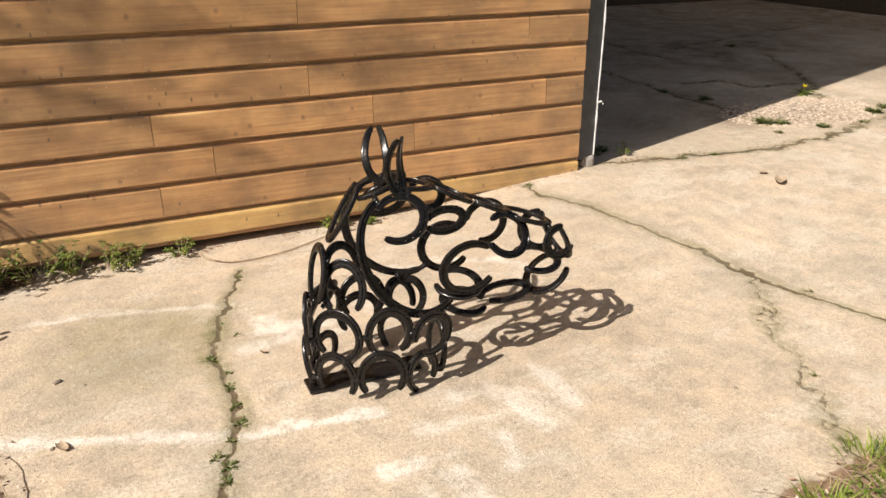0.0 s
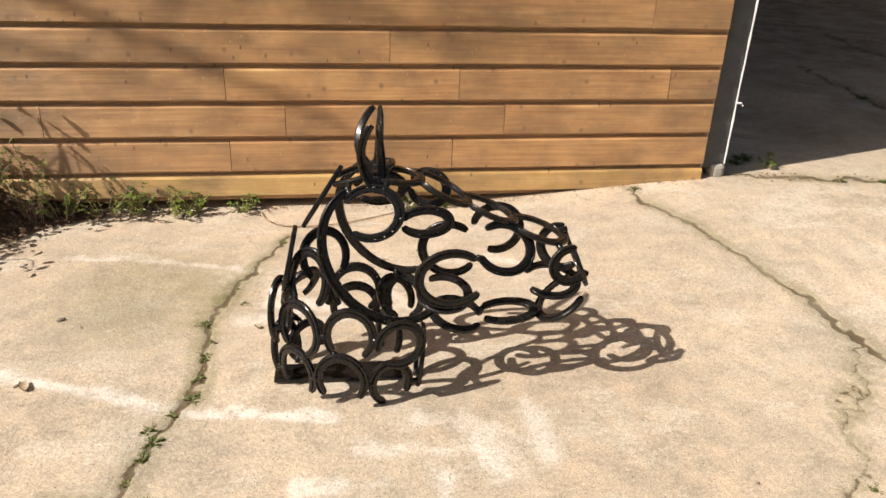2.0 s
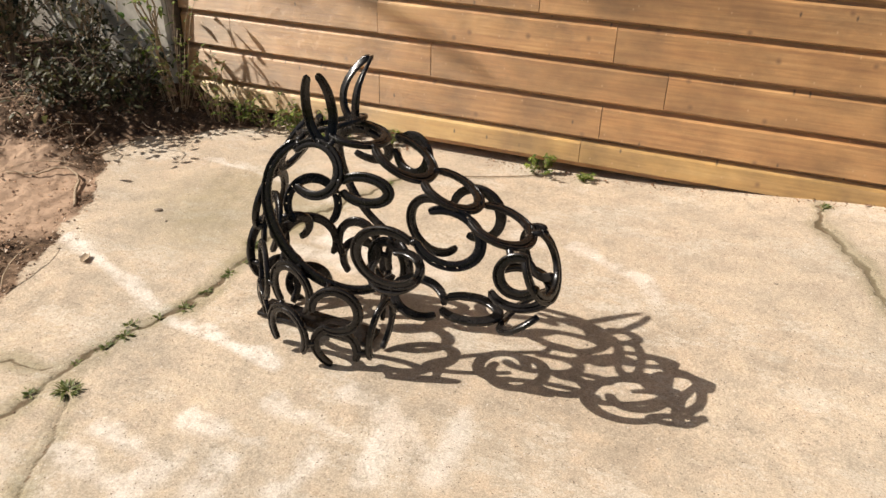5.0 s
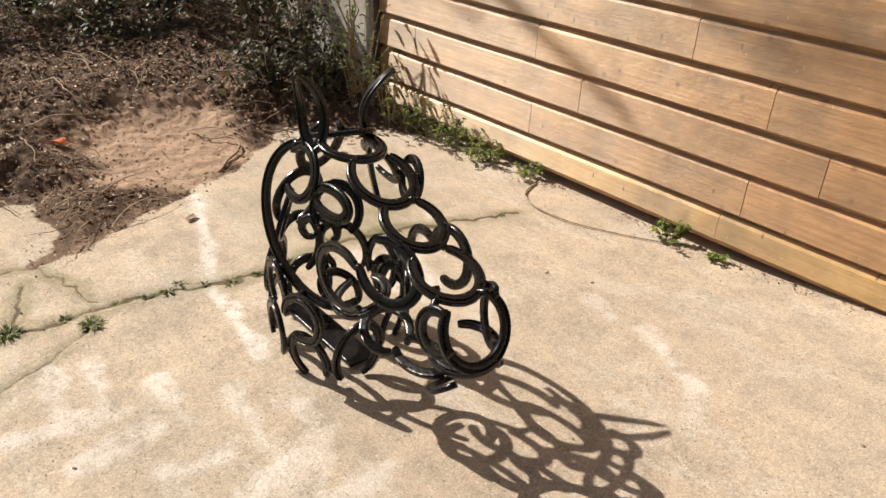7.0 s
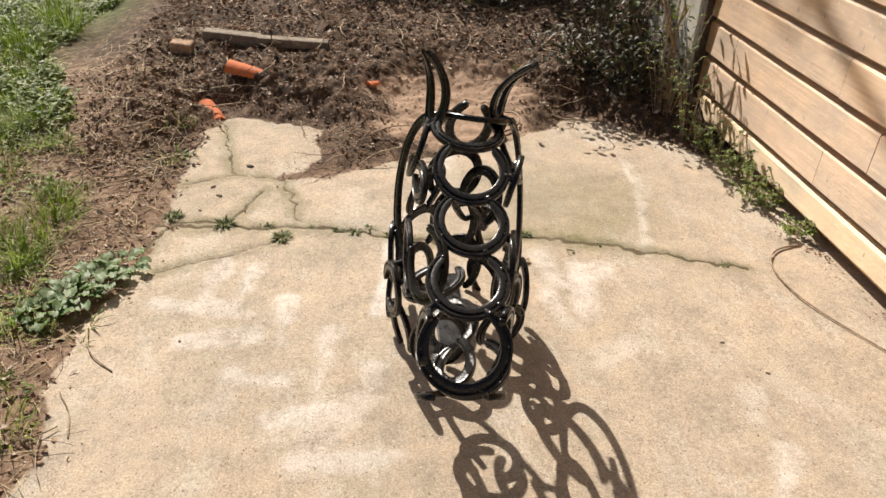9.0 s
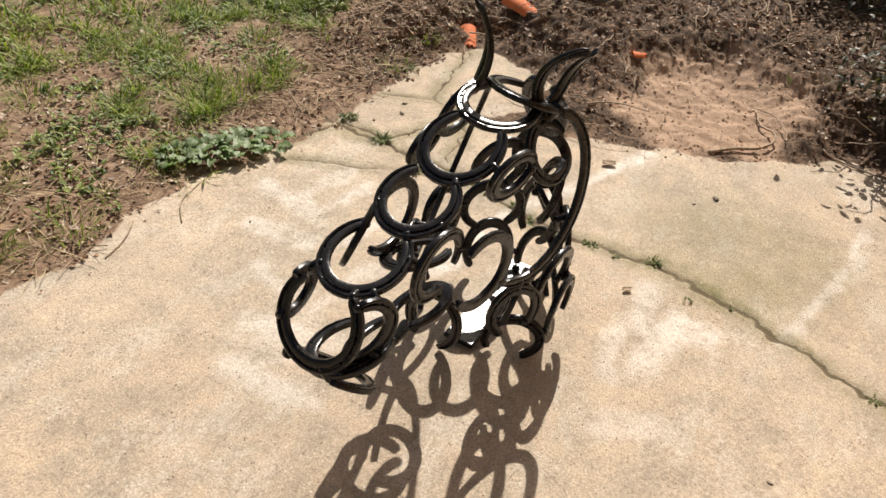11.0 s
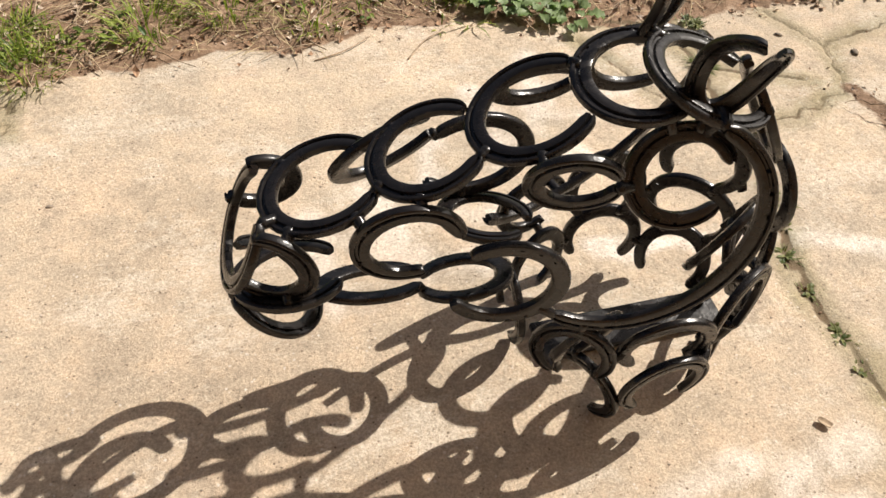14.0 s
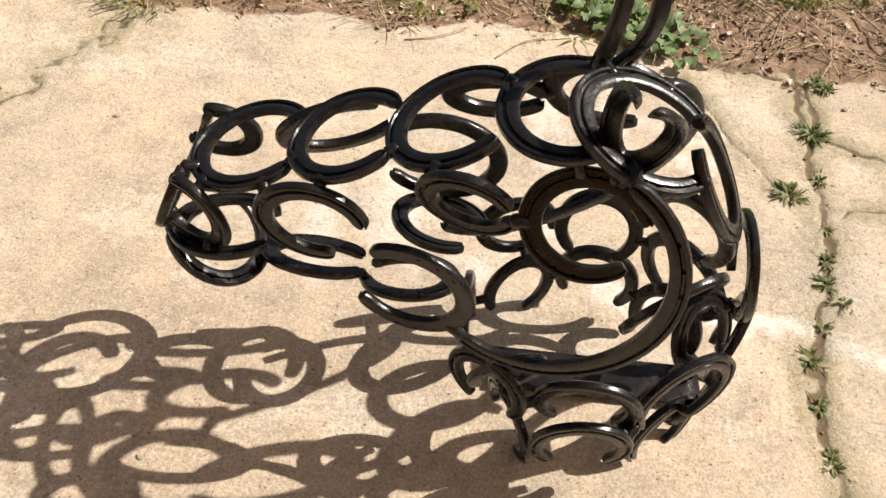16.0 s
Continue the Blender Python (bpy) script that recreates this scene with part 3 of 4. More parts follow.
def shoe(centre, toe, face, w, l, turn=140.0, bar=0.0235, thick=0.013, holes=True, bend=0.0, power=2, name="horseshoe", label=""):
    """A horseshoe: an oval of half-width w and half-length l, open at its heels. toe: the way to its toe; face: the way its grooved side looks."""
    n = Vector(face).normalized()
    v = Vector(toe)
    v = (v - n * v.dot(n)).normalized()
    u = v.cross(n)
    # across the bar: inner edge to outer edge on the grooved side, then back underneath
    cols = [-0.5, -0.47, -0.36, -0.22, -0.06, 0.03, 0.09, 0.20, 0.27, 0.40, 0.48, 0.5]
    up = [0.10, 0.40, 0.49, 0.50, 0.49, 0.46, 0.20, 0.20, 0.45, 0.46, 0.34, 0.05]
    dn = [-0.10, -0.34, -0.48, -0.50, -0.50, -0.50, -0.50, -0.50, -0.50, -0.46, -0.28, -0.12]
    segs = 72
    vs, fs = [], []
    k = len(cols)
    rng = random.Random(round(1000 * (centre[0] + 3 * centre[2])))
    wob = [rng.uniform(-0.02, 0.02) for _ in range(4)]
    for i in range(segs + 1):
        s = -1 + 2 * i / segs
        ph = radians(turn) * s
        p = Vector((w * math.sin(ph), l * math.cos(ph), 0))
        d = Vector((math.sin(ph) * l, math.cos(ph) * w, 0)).normalized()
        end = min(1.0, 0.62 + (1 - abs(s)) * 9)
        wide = bar * (1.0 + 0.16 * math.cos(ph) ** 3 - 0.12 * abs(s) ** 3) * end * (1 + wob[i % 4] * 0.5)
        th = thick * (0.85 + 0.15 * end)
        z = bend * (1 - p.y / l) ** power
        for c, hgt in zip(cols, up):
            q = p + d * (c * wide)
            vs.append((q.x, q.y, z + hgt * th))
        for c, hgt in zip(cols, dn):
            q = p + d * (c * wide)
            vs.append((q.x, q.y, z + hgt * th))
    row = 2 * k
    gaps = {int(segs * g) for g in (0.17, 0.24, 0.31, 0.69, 0.76, 0.83)} if holes else set()
    for i in range(segs):
        a, b = i * row, (i + 1) * row
        for j in range(k - 1):
            if j == 6 and i in gaps:
                t = (a + j, a + j + 1, b + j + 1, b + j)
                lo = tuple(x + k for x in t)
                for e in range(4):
                    f = (e + 1) % 4
                    fs.append((t[e], t[f], lo[f], lo[e]))
                continue
            fs.append((a + j, a + j + 1, b + j + 1, b + j))
            fs.append((a + k + j, b + k + j, b + k + j + 1, a + k + j + 1))
        fs.append((a, b, b + k, a + k))
        fs.append((a + k - 1, a + row - 1, b + row - 1, b + k - 1))
    e = segs * row
    fs.append(tuple(range(k)) + tuple(range(row - 1, k - 1, -1)))
    fs.append(tuple(range(e + row - 1, e + k - 1, -1))[::-1] + tuple(range(e, e + k))[::-1])
    m = Matrix((u, v, n)).transposed().to_4x4()
    m.translation = Vector(centre)
    line = []
    for i in range(41):
        ph = radians(turn) * (i / 20 - 1)
        line.append(m @ Vector((w * math.sin(ph), l * math.cos(ph), bend * (1 - math.cos(ph)) ** power)))
    LINES.append(np.array([tuple(q) for q in line]))
    ob = mesh_object(name, vs, fs, IRON, sculpture, True)
    ob.data.set_sharp_from_angle(angle=radians(38))
    ob.matrix_parent_inverse = sculpture.matrix_world.inverted()
    ob.matrix_basis = m
    return tagged(ob, label)


shoe((1.209, 1.959, 0.459), (0.948, -0.109, -0.300), (0.302, 0.002, 0.953), 0.068, 0.075, 144)
shoe((1.081, 1.982, 0.512), (0.918, -0.107, -0.381), (0.386, 0.029, 0.922), 0.064, 0.071, 141)
shoe((0.957, 1.997, 0.566), (0.882, -0.122, -0.454), (0.458, -0.002, 0.889), 0.069, 0.076, 138)
shoe((0.833, 2.006, 0.600), (0.985, -0.111, -0.132), (0.142, 0.084, 0.986), 0.069, 0.069, 135)
shoe((0.750, 2.031, 0.599), (0.951, -0.014, 0.308), (-0.303, 0.135, 0.943), 0.071, 0.081, 147)
shoe((1.315, 1.942, 0.388), (0.407, -0.002, -0.913), (0.910, -0.086, 0.406), 0.075, 0.077, 139)
shoe((0.770, 1.905, 0.539), (0.983, -0.088, 0.164), (-0.136, -0.939, 0.315), 0.061, 0.070, 139)
shoe((0.904, 1.896, 0.516), (0.999, 0.035, 0.014), (0.031, -0.977, 0.209), 0.030, 0.059, 163)
shoe((1.000, 2.086, 0.346), (-0.959, 0.229, -0.167), (-0.234, -0.972, 0.011), 0.075, 0.077, 137)
shoe((1.108, 1.892, 0.439), (0.931, 0.118, -0.345), (0.257, -0.885, 0.389), 0.060, 0.077, 144)
shoe((0.972, 1.867, 0.368), (-0.994, 0.026, -0.110), (-0.029, -0.999, 0.030), 0.072, 0.085, 139)
shoe((1.283, 1.872, 0.394), (-0.891, -0.086, -0.447), (0.013, -0.987, 0.162), 0.044, 0.047, 130)
shoe((1.296, 2.009, 0.380), (-0.839, 0.415, -0.351), (0.464, 0.883, -0.065), 0.060, 0.055, 116)
shoe((0.742, 2.153, 0.192), (0.121, 0.141, 0.983), (-0.111, -0.982, 0.154), 0.066, 0.069, 140)
shoe((0.654, 2.075, 0.341), (-0.102, 0.285, 0.953), (0.477, -0.827, 0.299), 0.066, 0.070, 134)
shoe((1.263, 1.966, 0.301), (0.999, -0.025, -0.031), (0.024, -0.236, 0.972), 0.065, 0.072, 147)
shoe((1.292, 1.944, 0.257), (-0.766, 0.162, -0.622), (-0.624, 0.040, 0.780), 0.078, 0.074, 141)
shoe((1.121, 2.051, 0.423), (0.858, -0.053, 0.511), (0.109, 0.991, -0.080), 0.063, 0.064, 139)
shoe((0.936, 2.093, 0.528), (0.933, -0.331, -0.138), (0.297, 0.929, -0.222), 0.045, 0.050, 163)
shoe((0.962, 1.926, 0.295), (0.778, -0.619, -0.108), (-0.087, -0.277, 0.957), 0.060, 0.065, 156)
shoe((0.846, 2.110, 0.435), (-0.845, 0.354, -0.400), (0.325, 0.935, 0.141), 0.177, 0.152, 91)
shoe((0.815, 1.918, 0.419), (-0.732, -0.369, -0.574), (0.265, -0.929, 0.259), 0.198, 0.153, 101)
shoe((0.804, 2.109, 0.524), (0.951, -0.212, 0.225), (0.090, 0.887, 0.454), 0.056, 0.065, 151)
shoe((0.611, 1.941, 0.340), (0.116, 0.285, 0.952), (-0.662, -0.692, 0.288), 0.059, 0.074, 139)
shoe((0.582, 1.925, 0.205), (0.134, -0.005, 0.991), (-0.760, -0.642, 0.100), 0.071, 0.069, 150)
shoe((0.711, 1.854, 0.220), (0.078, -0.070, 0.994), (-0.201, -0.978, -0.053), 0.059, 0.073, 139)
shoe((0.838, 1.840, 0.197), (0.828, 0.176, 0.533), (0.185, -0.982, 0.038), 0.058, 0.059, 155)
shoe((0.573, 1.927, 0.072), (-0.045, -0.085, 0.995), (-0.705, -0.703, -0.091), 0.058, 0.074, 129)
shoe((0.687, 1.853, 0.086), (-0.005, -0.007, 1.000), (-0.276, -0.961, -0.008), 0.062, 0.071, 132)
shoe((0.818, 1.865, 0.061), (-0.253, -0.183, 0.950), (0.321, -0.942, -0.096), 0.052, 0.067, 142)
shoe((1.143, 1.949, 0.219), (0.996, -0.053, 0.070), (0.082, 0.272, -0.959), 0.037, 0.076, 147)
shoe((0.604, 2.126, 0.191), (-0.166, -0.159, 0.973), (-0.445, 0.893, 0.070), 0.072, 0.078, 139)
shoe((0.880, 2.122, 0.177), (0.200, -0.100, 0.970), (0.550, 0.830, -0.050), 0.055, 0.065, 141)
shoe((0.596, 2.113, 0.050), (-0.182, -0.241, 0.953), (-0.566, 0.818, 0.099), 0.057, 0.064, 140)
shoe((0.739, 2.181, 0.121), (0.112, 0.057, 0.992), (-0.004, 0.998, -0.057), 0.064, 0.065, 141)
shoe((0.834, 2.116, 0.061), (-0.002, 0.300, 0.954), (0.900, 0.416, -0.129), 0.061, 0.064, 139)
shoe((0.854, 2.108, 0.188), (-0.387, 0.133, 0.912), (0.201, -0.954, 0.224), 0.043, 0.060, 149)
shoe((0.655, 2.037, 0.537), (-0.538, -0.057, -0.841), (-0.832, 0.199, 0.518), 0.046, 0.089, 158)
shoe((0.561, 2.019, 0.362), (0.212, 0.258, 0.943), (-0.977, 0.047, 0.207), 0.062, 0.081, 158)
shoe((0.587, 2.063, 0.258), (0.381, -0.262, 0.887), (-0.584, 0.675, 0.451), 0.049, 0.060, 140)
shoe((1.007, 1.964, 0.207), (-0.956, 0.224, 0.188), (-0.097, 0.361, -0.927), 0.052, 0.068, 160)
shoe((0.530, 2.029, 0.203), (-0.000, 0.139, 0.990), (-0.919, 0.389, -0.055), 0.057, 0.088, 153)
shoe((0.905, 1.950, 0.086), (0.114, 0.189, 0.975), (0.993, -0.056, -0.105), 0.061, 0.084, 150)
shoe((0.540, 2.045, 0.070), (-0.114, 0.282, 0.953), (-0.848, 0.472, -0.241), 0.057, 0.078, 138)
# ears: narrow shoes, heels drawn together at the tip and bent outwards
shoe((0.768, 1.954, 0.667), (0.278, -0.278, -0.919), (0.427, -0.822, 0.378), 0.028, 0.075, 163, bar=0.023, holes=False, bend=0.0095, power=3, label="narrow horseshoe bent to an ear")
shoe((0.770, 2.078, 0.664), (0.199, -0.022, -0.980), (0.511, 0.855, 0.084), 0.031, 0.068, 166, bar=0.023, holes=False, bend=0.011, power=3, label="narrow horseshoe bent to an ear")
plate_bm = bmesh.new()
box(plate_bm, (-0.178, -0.038, 0.004), (0.178, 0.038, 0.016), 0.003)
plate = part("base_plate", plate_bm, IRON, sculpture, "flat black steel base plate")
plate.matrix_parent_inverse = sculpture.matrix_world.inverted()
plate.matrix_basis = pose(0.683, 2.003, 0, 0, 0, -2)


def weld(a, c):
    """A lumpy bead of weld that bridges two shoes."""
    r = random.Random(round(900 * (a[0] + 2 * a[2])))
    a, c = Vector(a), Vector(c)
    mid = (a + c) / 2
    d = c - a
    if d.length < 0.012:
        d = Vector((0.012, 0.0, 0.004))
    vs, fs = tube_data([mid + d * k - mid for k in (-0.62, -0.4, -0.1, 0.2, 0.45, 0.62)], [0.004, 0.0085 * r.uniform(0.9, 1.2), 0.008, 0.0085 * r.uniform(0.9, 1.2), 0.008, 0.004], 8)
    ob = mesh_object("weld", vs, fs, IRON, sculpture, True)
    ob.matrix_parent_inverse = sculpture.matrix_world.inverted()
    ob.matrix_basis = Matrix.Translation(mid)


for i, one in enumerate(LINES):
    for two in LINES[:i]:
        gap = np.linalg.norm(one[:, None] - two[None], axis=2)
        a, c = np.unravel_index(gap.argmin(), gap.shape)
        if gap[a, c] < 0.034:
            weld(one[a], two[c])

# ---- earth bank: litter, clods, twigs ----
rng = random.Random(11)


def scatter(n, x0, x1, y0, y1, keep, rim=False):
    px = np.array([rng.uniform(x0, x1) for _ in range(n)])
    py = np.array([rng.uniform(y0, y1) for _ in range(n)])
    h, soil, dust, moss, chalk, grime_shade, humus, lawn, rift, d = land(px, py)
    for x, y, z, s, u, e in zip(px, py, h, soil, dust, d):
        if rng.random() < keep(x, y, s, u, e):
            yield (x, y, z, e) if rim else (x, y, z)


litter, pale, clods, twigs = Bag(), Bag(), Bag(), Bag()
for x, y, z, e in scatter(38000, -3.6, 0.6, 0.75, 3.2, lambda x, y, s, u, e: (0.75 if x < -0.25 else 0.25) * s * (s > 0.6) * (1 - 0.94 * u) + (0.5 if -0.02 < e < 0.07 and x < -0.15 and 1.5 < y < 2.7 else 0) + (0.03 if -0.1 < e < 0 else 0), True):
    (pale if rng.random() < 0.26 else litter).chip((x, y, z + rng.uniform(0.001, 0.014)), (rng.uniform(0.009, 0.020) if rng.random() < (0.3 if x < -1.3 else 0.06) else rng.uniform(0.003, 0.011)) if e > 0.1 else rng.uniform(0.002, 0.007), rng)
for x, y, z in scatter(15000, -1.2, 2.2, -0.2, 1.2, lambda x, y, s, u, e: 0.6 * s + (0.05 if -0.08 < e < 0 else 0)):
    (pale if rng.random() < 0.4 else litter).chip((x, y, z + rng.uniform(0.001, 0.008)), rng.uniform(0.003, 0.014), rng)
for x, y, z in scatter(6500, -3.0, 1.9, 0.7, 3.2, lambda x, y, s, u, e: 0.6 * s * (1 - 0.95 * u) + (0.012 if -0.12 < e < 0 else 0)):
    clods.lump((x, y, z + 0.002), rng.uniform(0.003, 0.011) if x < -0.3 else rng.uniform(0.002, 0.006), rng)


def twig(bag, x, y, length, yaw, r, lift=0.02, z=None, wander=0.5):
    pts, a = [], yaw
    n = 7
    z = height(x, y) + 0.006 if z is None else z
    for i in range(n):
        pts.append((x, y, z + r + lift * math.sin(math.pi * i / (n - 1)) * rng.uniform(0.5, 1.2)))
        a += rng.uniform(-wander, wander)
        x, y = x + math.cos(a) * length / (n - 1), y + math.sin(a) * length / (n - 1)
    bag.add(*tube_data(pts, [r * (1 - 0.6 * i / (n - 1)) for i in range(n)], 5))
    return pts


for x, y, z in scatter(900, -3.2, 0.2, 0.8, 3.1, lambda x, y, s, u, e: 0.7 * s * (s > 0.6) * (1 - u)):
    twig(twigs, x, y, rng.uniform(0.06, 0.3), rng.uniform(0, 6.3), rng.uniform(0.001, 0.004), rng.uniform(0, 0.05), z + 0.01, 0.3)
for x, y, z in scatter(700, -0.4, 2.0, 0.5, 1.1, lambda x, y, s, u, e: 0.7 * s):
    twig(twigs, x, y, rng.uniform(0.04, 0.16), rng.uniform(0, 6.3), rng.uniform(0.0008, 0.002), rng.uniform(0, 0.02), z + 0.006, 0.2)
tagged(litter.done("leaf_litter", LITTER), "dry brown leaf litter strewn over the bare earth", "leaf litter", kind="stuff")
tagged(pale.done("bleached_leaves", PALE_LITTER), "bleached dead leaves lying on the earth bank", "dead leaves", kind="stuff")
tagged(clods.done("soil_clods", CLOD), "dark crumbs of soil on the earth bank", "soil", kind="stuff")
tagged(twigs.done("fallen_twigs", TWIG), "thin dry twigs fallen on the earth", "twigs", kind="stuff")

foot_dirt = Bag()
for _ in range(900):
    x = rng.uniform(-0.55, 2.3)
    if noise.noise((x * 4, 0.5, 1.1)) > rng.uniform(-0.5, 0.4) - (0.5 if x < 0.5 else 0):
        y = 3.235 - abs(rng.gauss(0, 0.05 if x < 0.4 else 0.03))
        (foot_dirt.lump((x, y, height(x, y)), rng.uniform(0.001, 0.0045), rng) if rng.random() < 0.6 else foot_dirt.chip((x, y, height(x, y) + 0.004), rng.uniform(0.003, 0.008), rng))
tagged(foot_dirt.done("wall_foot_debris", LITTER), "crumbs of earth and dead leaf along the foot of the wall", "debris", kind="stuff")

pebbles = Bag()
for x, y, z in scatter(5000, -1.4, -0.2, 1.5, 2.8, lambda x, y, s, u, e: 0.5 * u * s):
    pebbles.lump((x, y, z + 0.001), rng.choice((0.0015, 0.002, 0.003, 0.004, 0.007)), rng)
tagged(pebbles.done("earth_crumbs", CRUMB), "small brown crumbs of earth on the trodden patch", "soil", kind="stuff")

# grit on the concrete
grit, chaff = Bag(), Bag()
for x, y, z in scatter(6500, -0.8, 3.4, 0.95, 3.2, lambda x, y, s, u, e: (0.55 if noise.noise((x * 2.5, y * 2.5, 8.8)) > -0.15 else 0.2) * (1 - s)):
    (grit if rng.random() < 0.6 else chaff).lump((x, y, z + 0.0003), rng.choice((0.0008, 0.001, 0.0015, 0.002, 0.003)), rng)
tagged(grit.done("grit", STONE), "loose grit on the concrete", "grit", kind="stuff")
tagged(chaff.done("pale_grit", PALE_LITTER), "pale sand grains on the concrete", "grit", kind="stuff")


def stone(x, y, r, tall=0.6, mate=None, name="stone", label="small grey stone lying on the concrete", cat="stone"):
    b = Bag()
    b.lump((0, 0, 0.5 * r * tall), r, random.Random(round(777 * x + 99 * y)))
    ob = b.done(name, mate or STONE, None, True)
    ob.location = (x, y, height(x, y))
    ob.scale = (1, 0.75, tall)
    ob.rotation_euler = (0, 0, rng.uniform(0, 6))
    return tagged(ob, label, cat)


for x, y, r in ((-0.16, 2.37, 0.017), (-0.09, 2.32, 0.008), (-0.185, 2.03, 0.010), (1.862, 2.651, 0.007), (0.997, 2.772, 0.008), (0.867, 2.709, 0.007),
                (-0.28, 1.38, 0.018), (-0.05, 1.30, 0.014), (-0.12, 1.27, 0.012), (0.05, 1.25, 0.010), (1.667, 1.456, 0.008), (0.75, 1.3, 0.007), (1.4, 2.2, 0.006)):
    tagged(stone(x, y, r), group="stones on the yard")


def flake(x, y, size, label):
    """A curled piece of dead leaf or bark."""
    b = Bag()
    vs, fs = [], []
    for i in range(6):
        for j in range(4):
            u, v = i / 5 - 0.5, j / 3 - 0.5
            wdt = (1 - 1.5 * u * u) * 0.55
            vs.append((u * size * 2, v * size * 2 * wdt, 0.004 + size * (0.9 * v * v + 0.35 * u * u)))
    for i in range(5):
        for j in range(3):
            a = i * 4 + j
            fs.append((a, a + 4, a + 5, a + 1))
    b.add(vs, fs)
    b.add([(p[0], p[1], p[2] + 0.0025) for p in vs], [f[::-1] for f in fs])
    ob = b.done("dead_leaf", TWIG, None, True)
    ob.location = (x, y, height(x, y))
    ob.rotation_euler = (0, 0, rng.uniform(0, 6))
    return tagged(ob, label, "leaf")


flake(3.20, 2.69, 0.05, "curled brown dead leaf lying on the concrete")
flake(3.20, 2.80, 0.022, "small dry leaf scrap on the concrete")
flake(-0.16, 2.02, 0.022, "small dry leaf scrap on the concrete")
flake(0.441, 2.273, 0.012, "small dry leaf scrap on the concrete")

# terracotta and timber on the bank
def shard(x, y, r, length, yaw, sweep, tilt, label):
    """A curved piece of a broken flower pot."""
    vs, fs = [], []
    n, m = 9, 6
    for side in (0, 0.009):
        for i in range(n):
            for j in range(m):
                t = j / (m - 1)
                g = -sweep / 2 + sweep * i / (n - 1)
                rr = (r * (1 - 0.22 * t)) - side
                ragged = 0.012 * math.sin(9 * g + 3) if j == m - 1 else 0
                vs.append((t * length + ragged, rr * math.sin(g), rr * math.cos(g)))
    k = n * m
    for i in range(n - 1):
        for j in range(m - 1):
            a = i * m + j
            fs += [(a, a + 1, a + m + 1, a + m), (a + k, a + k + m, a + k + m + 1, a + k + 1)]
    for i in range(n - 1):
        for j in (0, m - 1):
            a = i * m + j
            fs.append((a, a + m, a + m + k, a + k))
    for i in (0, n - 1):
        for j in range(m - 1):
            a = i * m + j
            fs.append((a, a + 1, a + 1 + k, a + k))
    ob = mesh_object("terracotta_shard", vs, fs, TERRACOTTA, None, True)
    ob.data.set_sharp_from_angle(angle=radians(40))
    ob.location = (x, y, height(x, y) + 0.012 - r * math.cos(sweep / 2) * 0.9)
    ob.rotation_euler = (0, radians(tilt), yaw)
    return tagged(ob, label, "pot shard")


shard(-1.08, 1.22, 0.060, 0.20, 1.30, 2.4, 8, "large orange terracotta pot shard lying on the soil")
shard(-0.86, 1.14, 0.043, 0.15, 0.55, 1.8, 10, "broken orange terracotta shard at the edge of the earth")
shard(-0.93, 1.84, 0.03, 0.05, 2.2, 2.0, 0, "small red terracotta shard on the soil")
for x, y, yaw, size, lab in ((-1.38, 1.21, 78, (0.27, 0.07, 0.045), "short weathered timber offcut lying on the soil"), (-1.31, 1.50, 86, (0.33, 0.06, 0.03), "grey weathered timber board half sunk in the soil")):
    bmw = bmesh.new()
    box(bmw, (-size[0] / 2, -size[1] / 2, -0.012), (size[0] / 2, size[1] / 2, size[2]), 0.006)
    ob = part("timber_offcut", bmw, OLDWOOD)
    ob.matrix_world = pose(x, y, height(x, y), 0, 3, yaw)
    tagged(ob, lab, "timber")
bmw = bmesh.new()
box(bmw, (-0.05, -0.035, -0.015), (0.05, 0.035, 0.04), 0.010)
half = part("broken_brick", bmw, CRUMB)
half.matrix_world = pose(-1.32, 0.985, height(-1.32, 0.985), 4, 6, 84)
tagged(half, "brown broken brick half sunk in the soil", "brick")


def stick(points, r, label):
    b = Bag()
    ends = [points[0]] + list(points) + [points[-1]]
    points = []
    for i in range(1, len(ends) - 2):
        for k in range(5):
            t = k / 5
            points.append(tuple(0.5 * (2 * q1 + (q2 - q0) * t + (2 * q0 - 5 * q1 + 4 * q2 - q3) * t * t + (3 * q1 - q0 - 3 * q2 + q3) * t ** 3) for q0, q1, q2, q3 in zip(*ends[i - 1:i + 3])))
    points.append(ends[-1])
    n = len(points)
    b.add(*tube_data([(x, y, height(x, y) + r + dz) for x, y, dz in points], [r * (1 - 0.5 * i / n) for i in range(n)], 7))
    return tagged(b.done("fallen_stick", TWIG, None, True), label, "stick")


stick([(-0.45, 2.28, 0), (-0.52, 2.36, 0.004), (-0.58, 2.44, 0.01), (-0.66, 2.46, 0.02), (-0.74, 2.40, 0.01), (-0.85, 2.36, 0.0)], 0.006, "crooked dry stick lying at the edge of the earth")
stick([(-0.70, 2.62, 0), (-0.66, 2.72, 0.002), (-0.63, 2.84, 0.004)], 0.004, "straight dry stick lying on the concrete")
stick([(-1.5, 1.95, 0.0), (-1.35, 2.02, 0.03), (-1.2, 2.0, 0.06), (-1.08, 2.1, 0.02)], 0.004, "thin pale stick on the soil bank")
stick([(0.40, 3.17, 0.0), (0.43, 3.08, 0.004), (0.52, 3.02, 0.003), (0.68, 3.02, 0.004), (0.84, 3.08, 0.002), (0.98, 3.15, 0.002)], 0.0038, "long thin dry stem lying along the wall")
stick([(0.86, 1.16, 0.0), (0.80, 1.10, 0.004), (0.74, 1.07, 0.002)], 0.0022, "thin dark twig on the concrete")
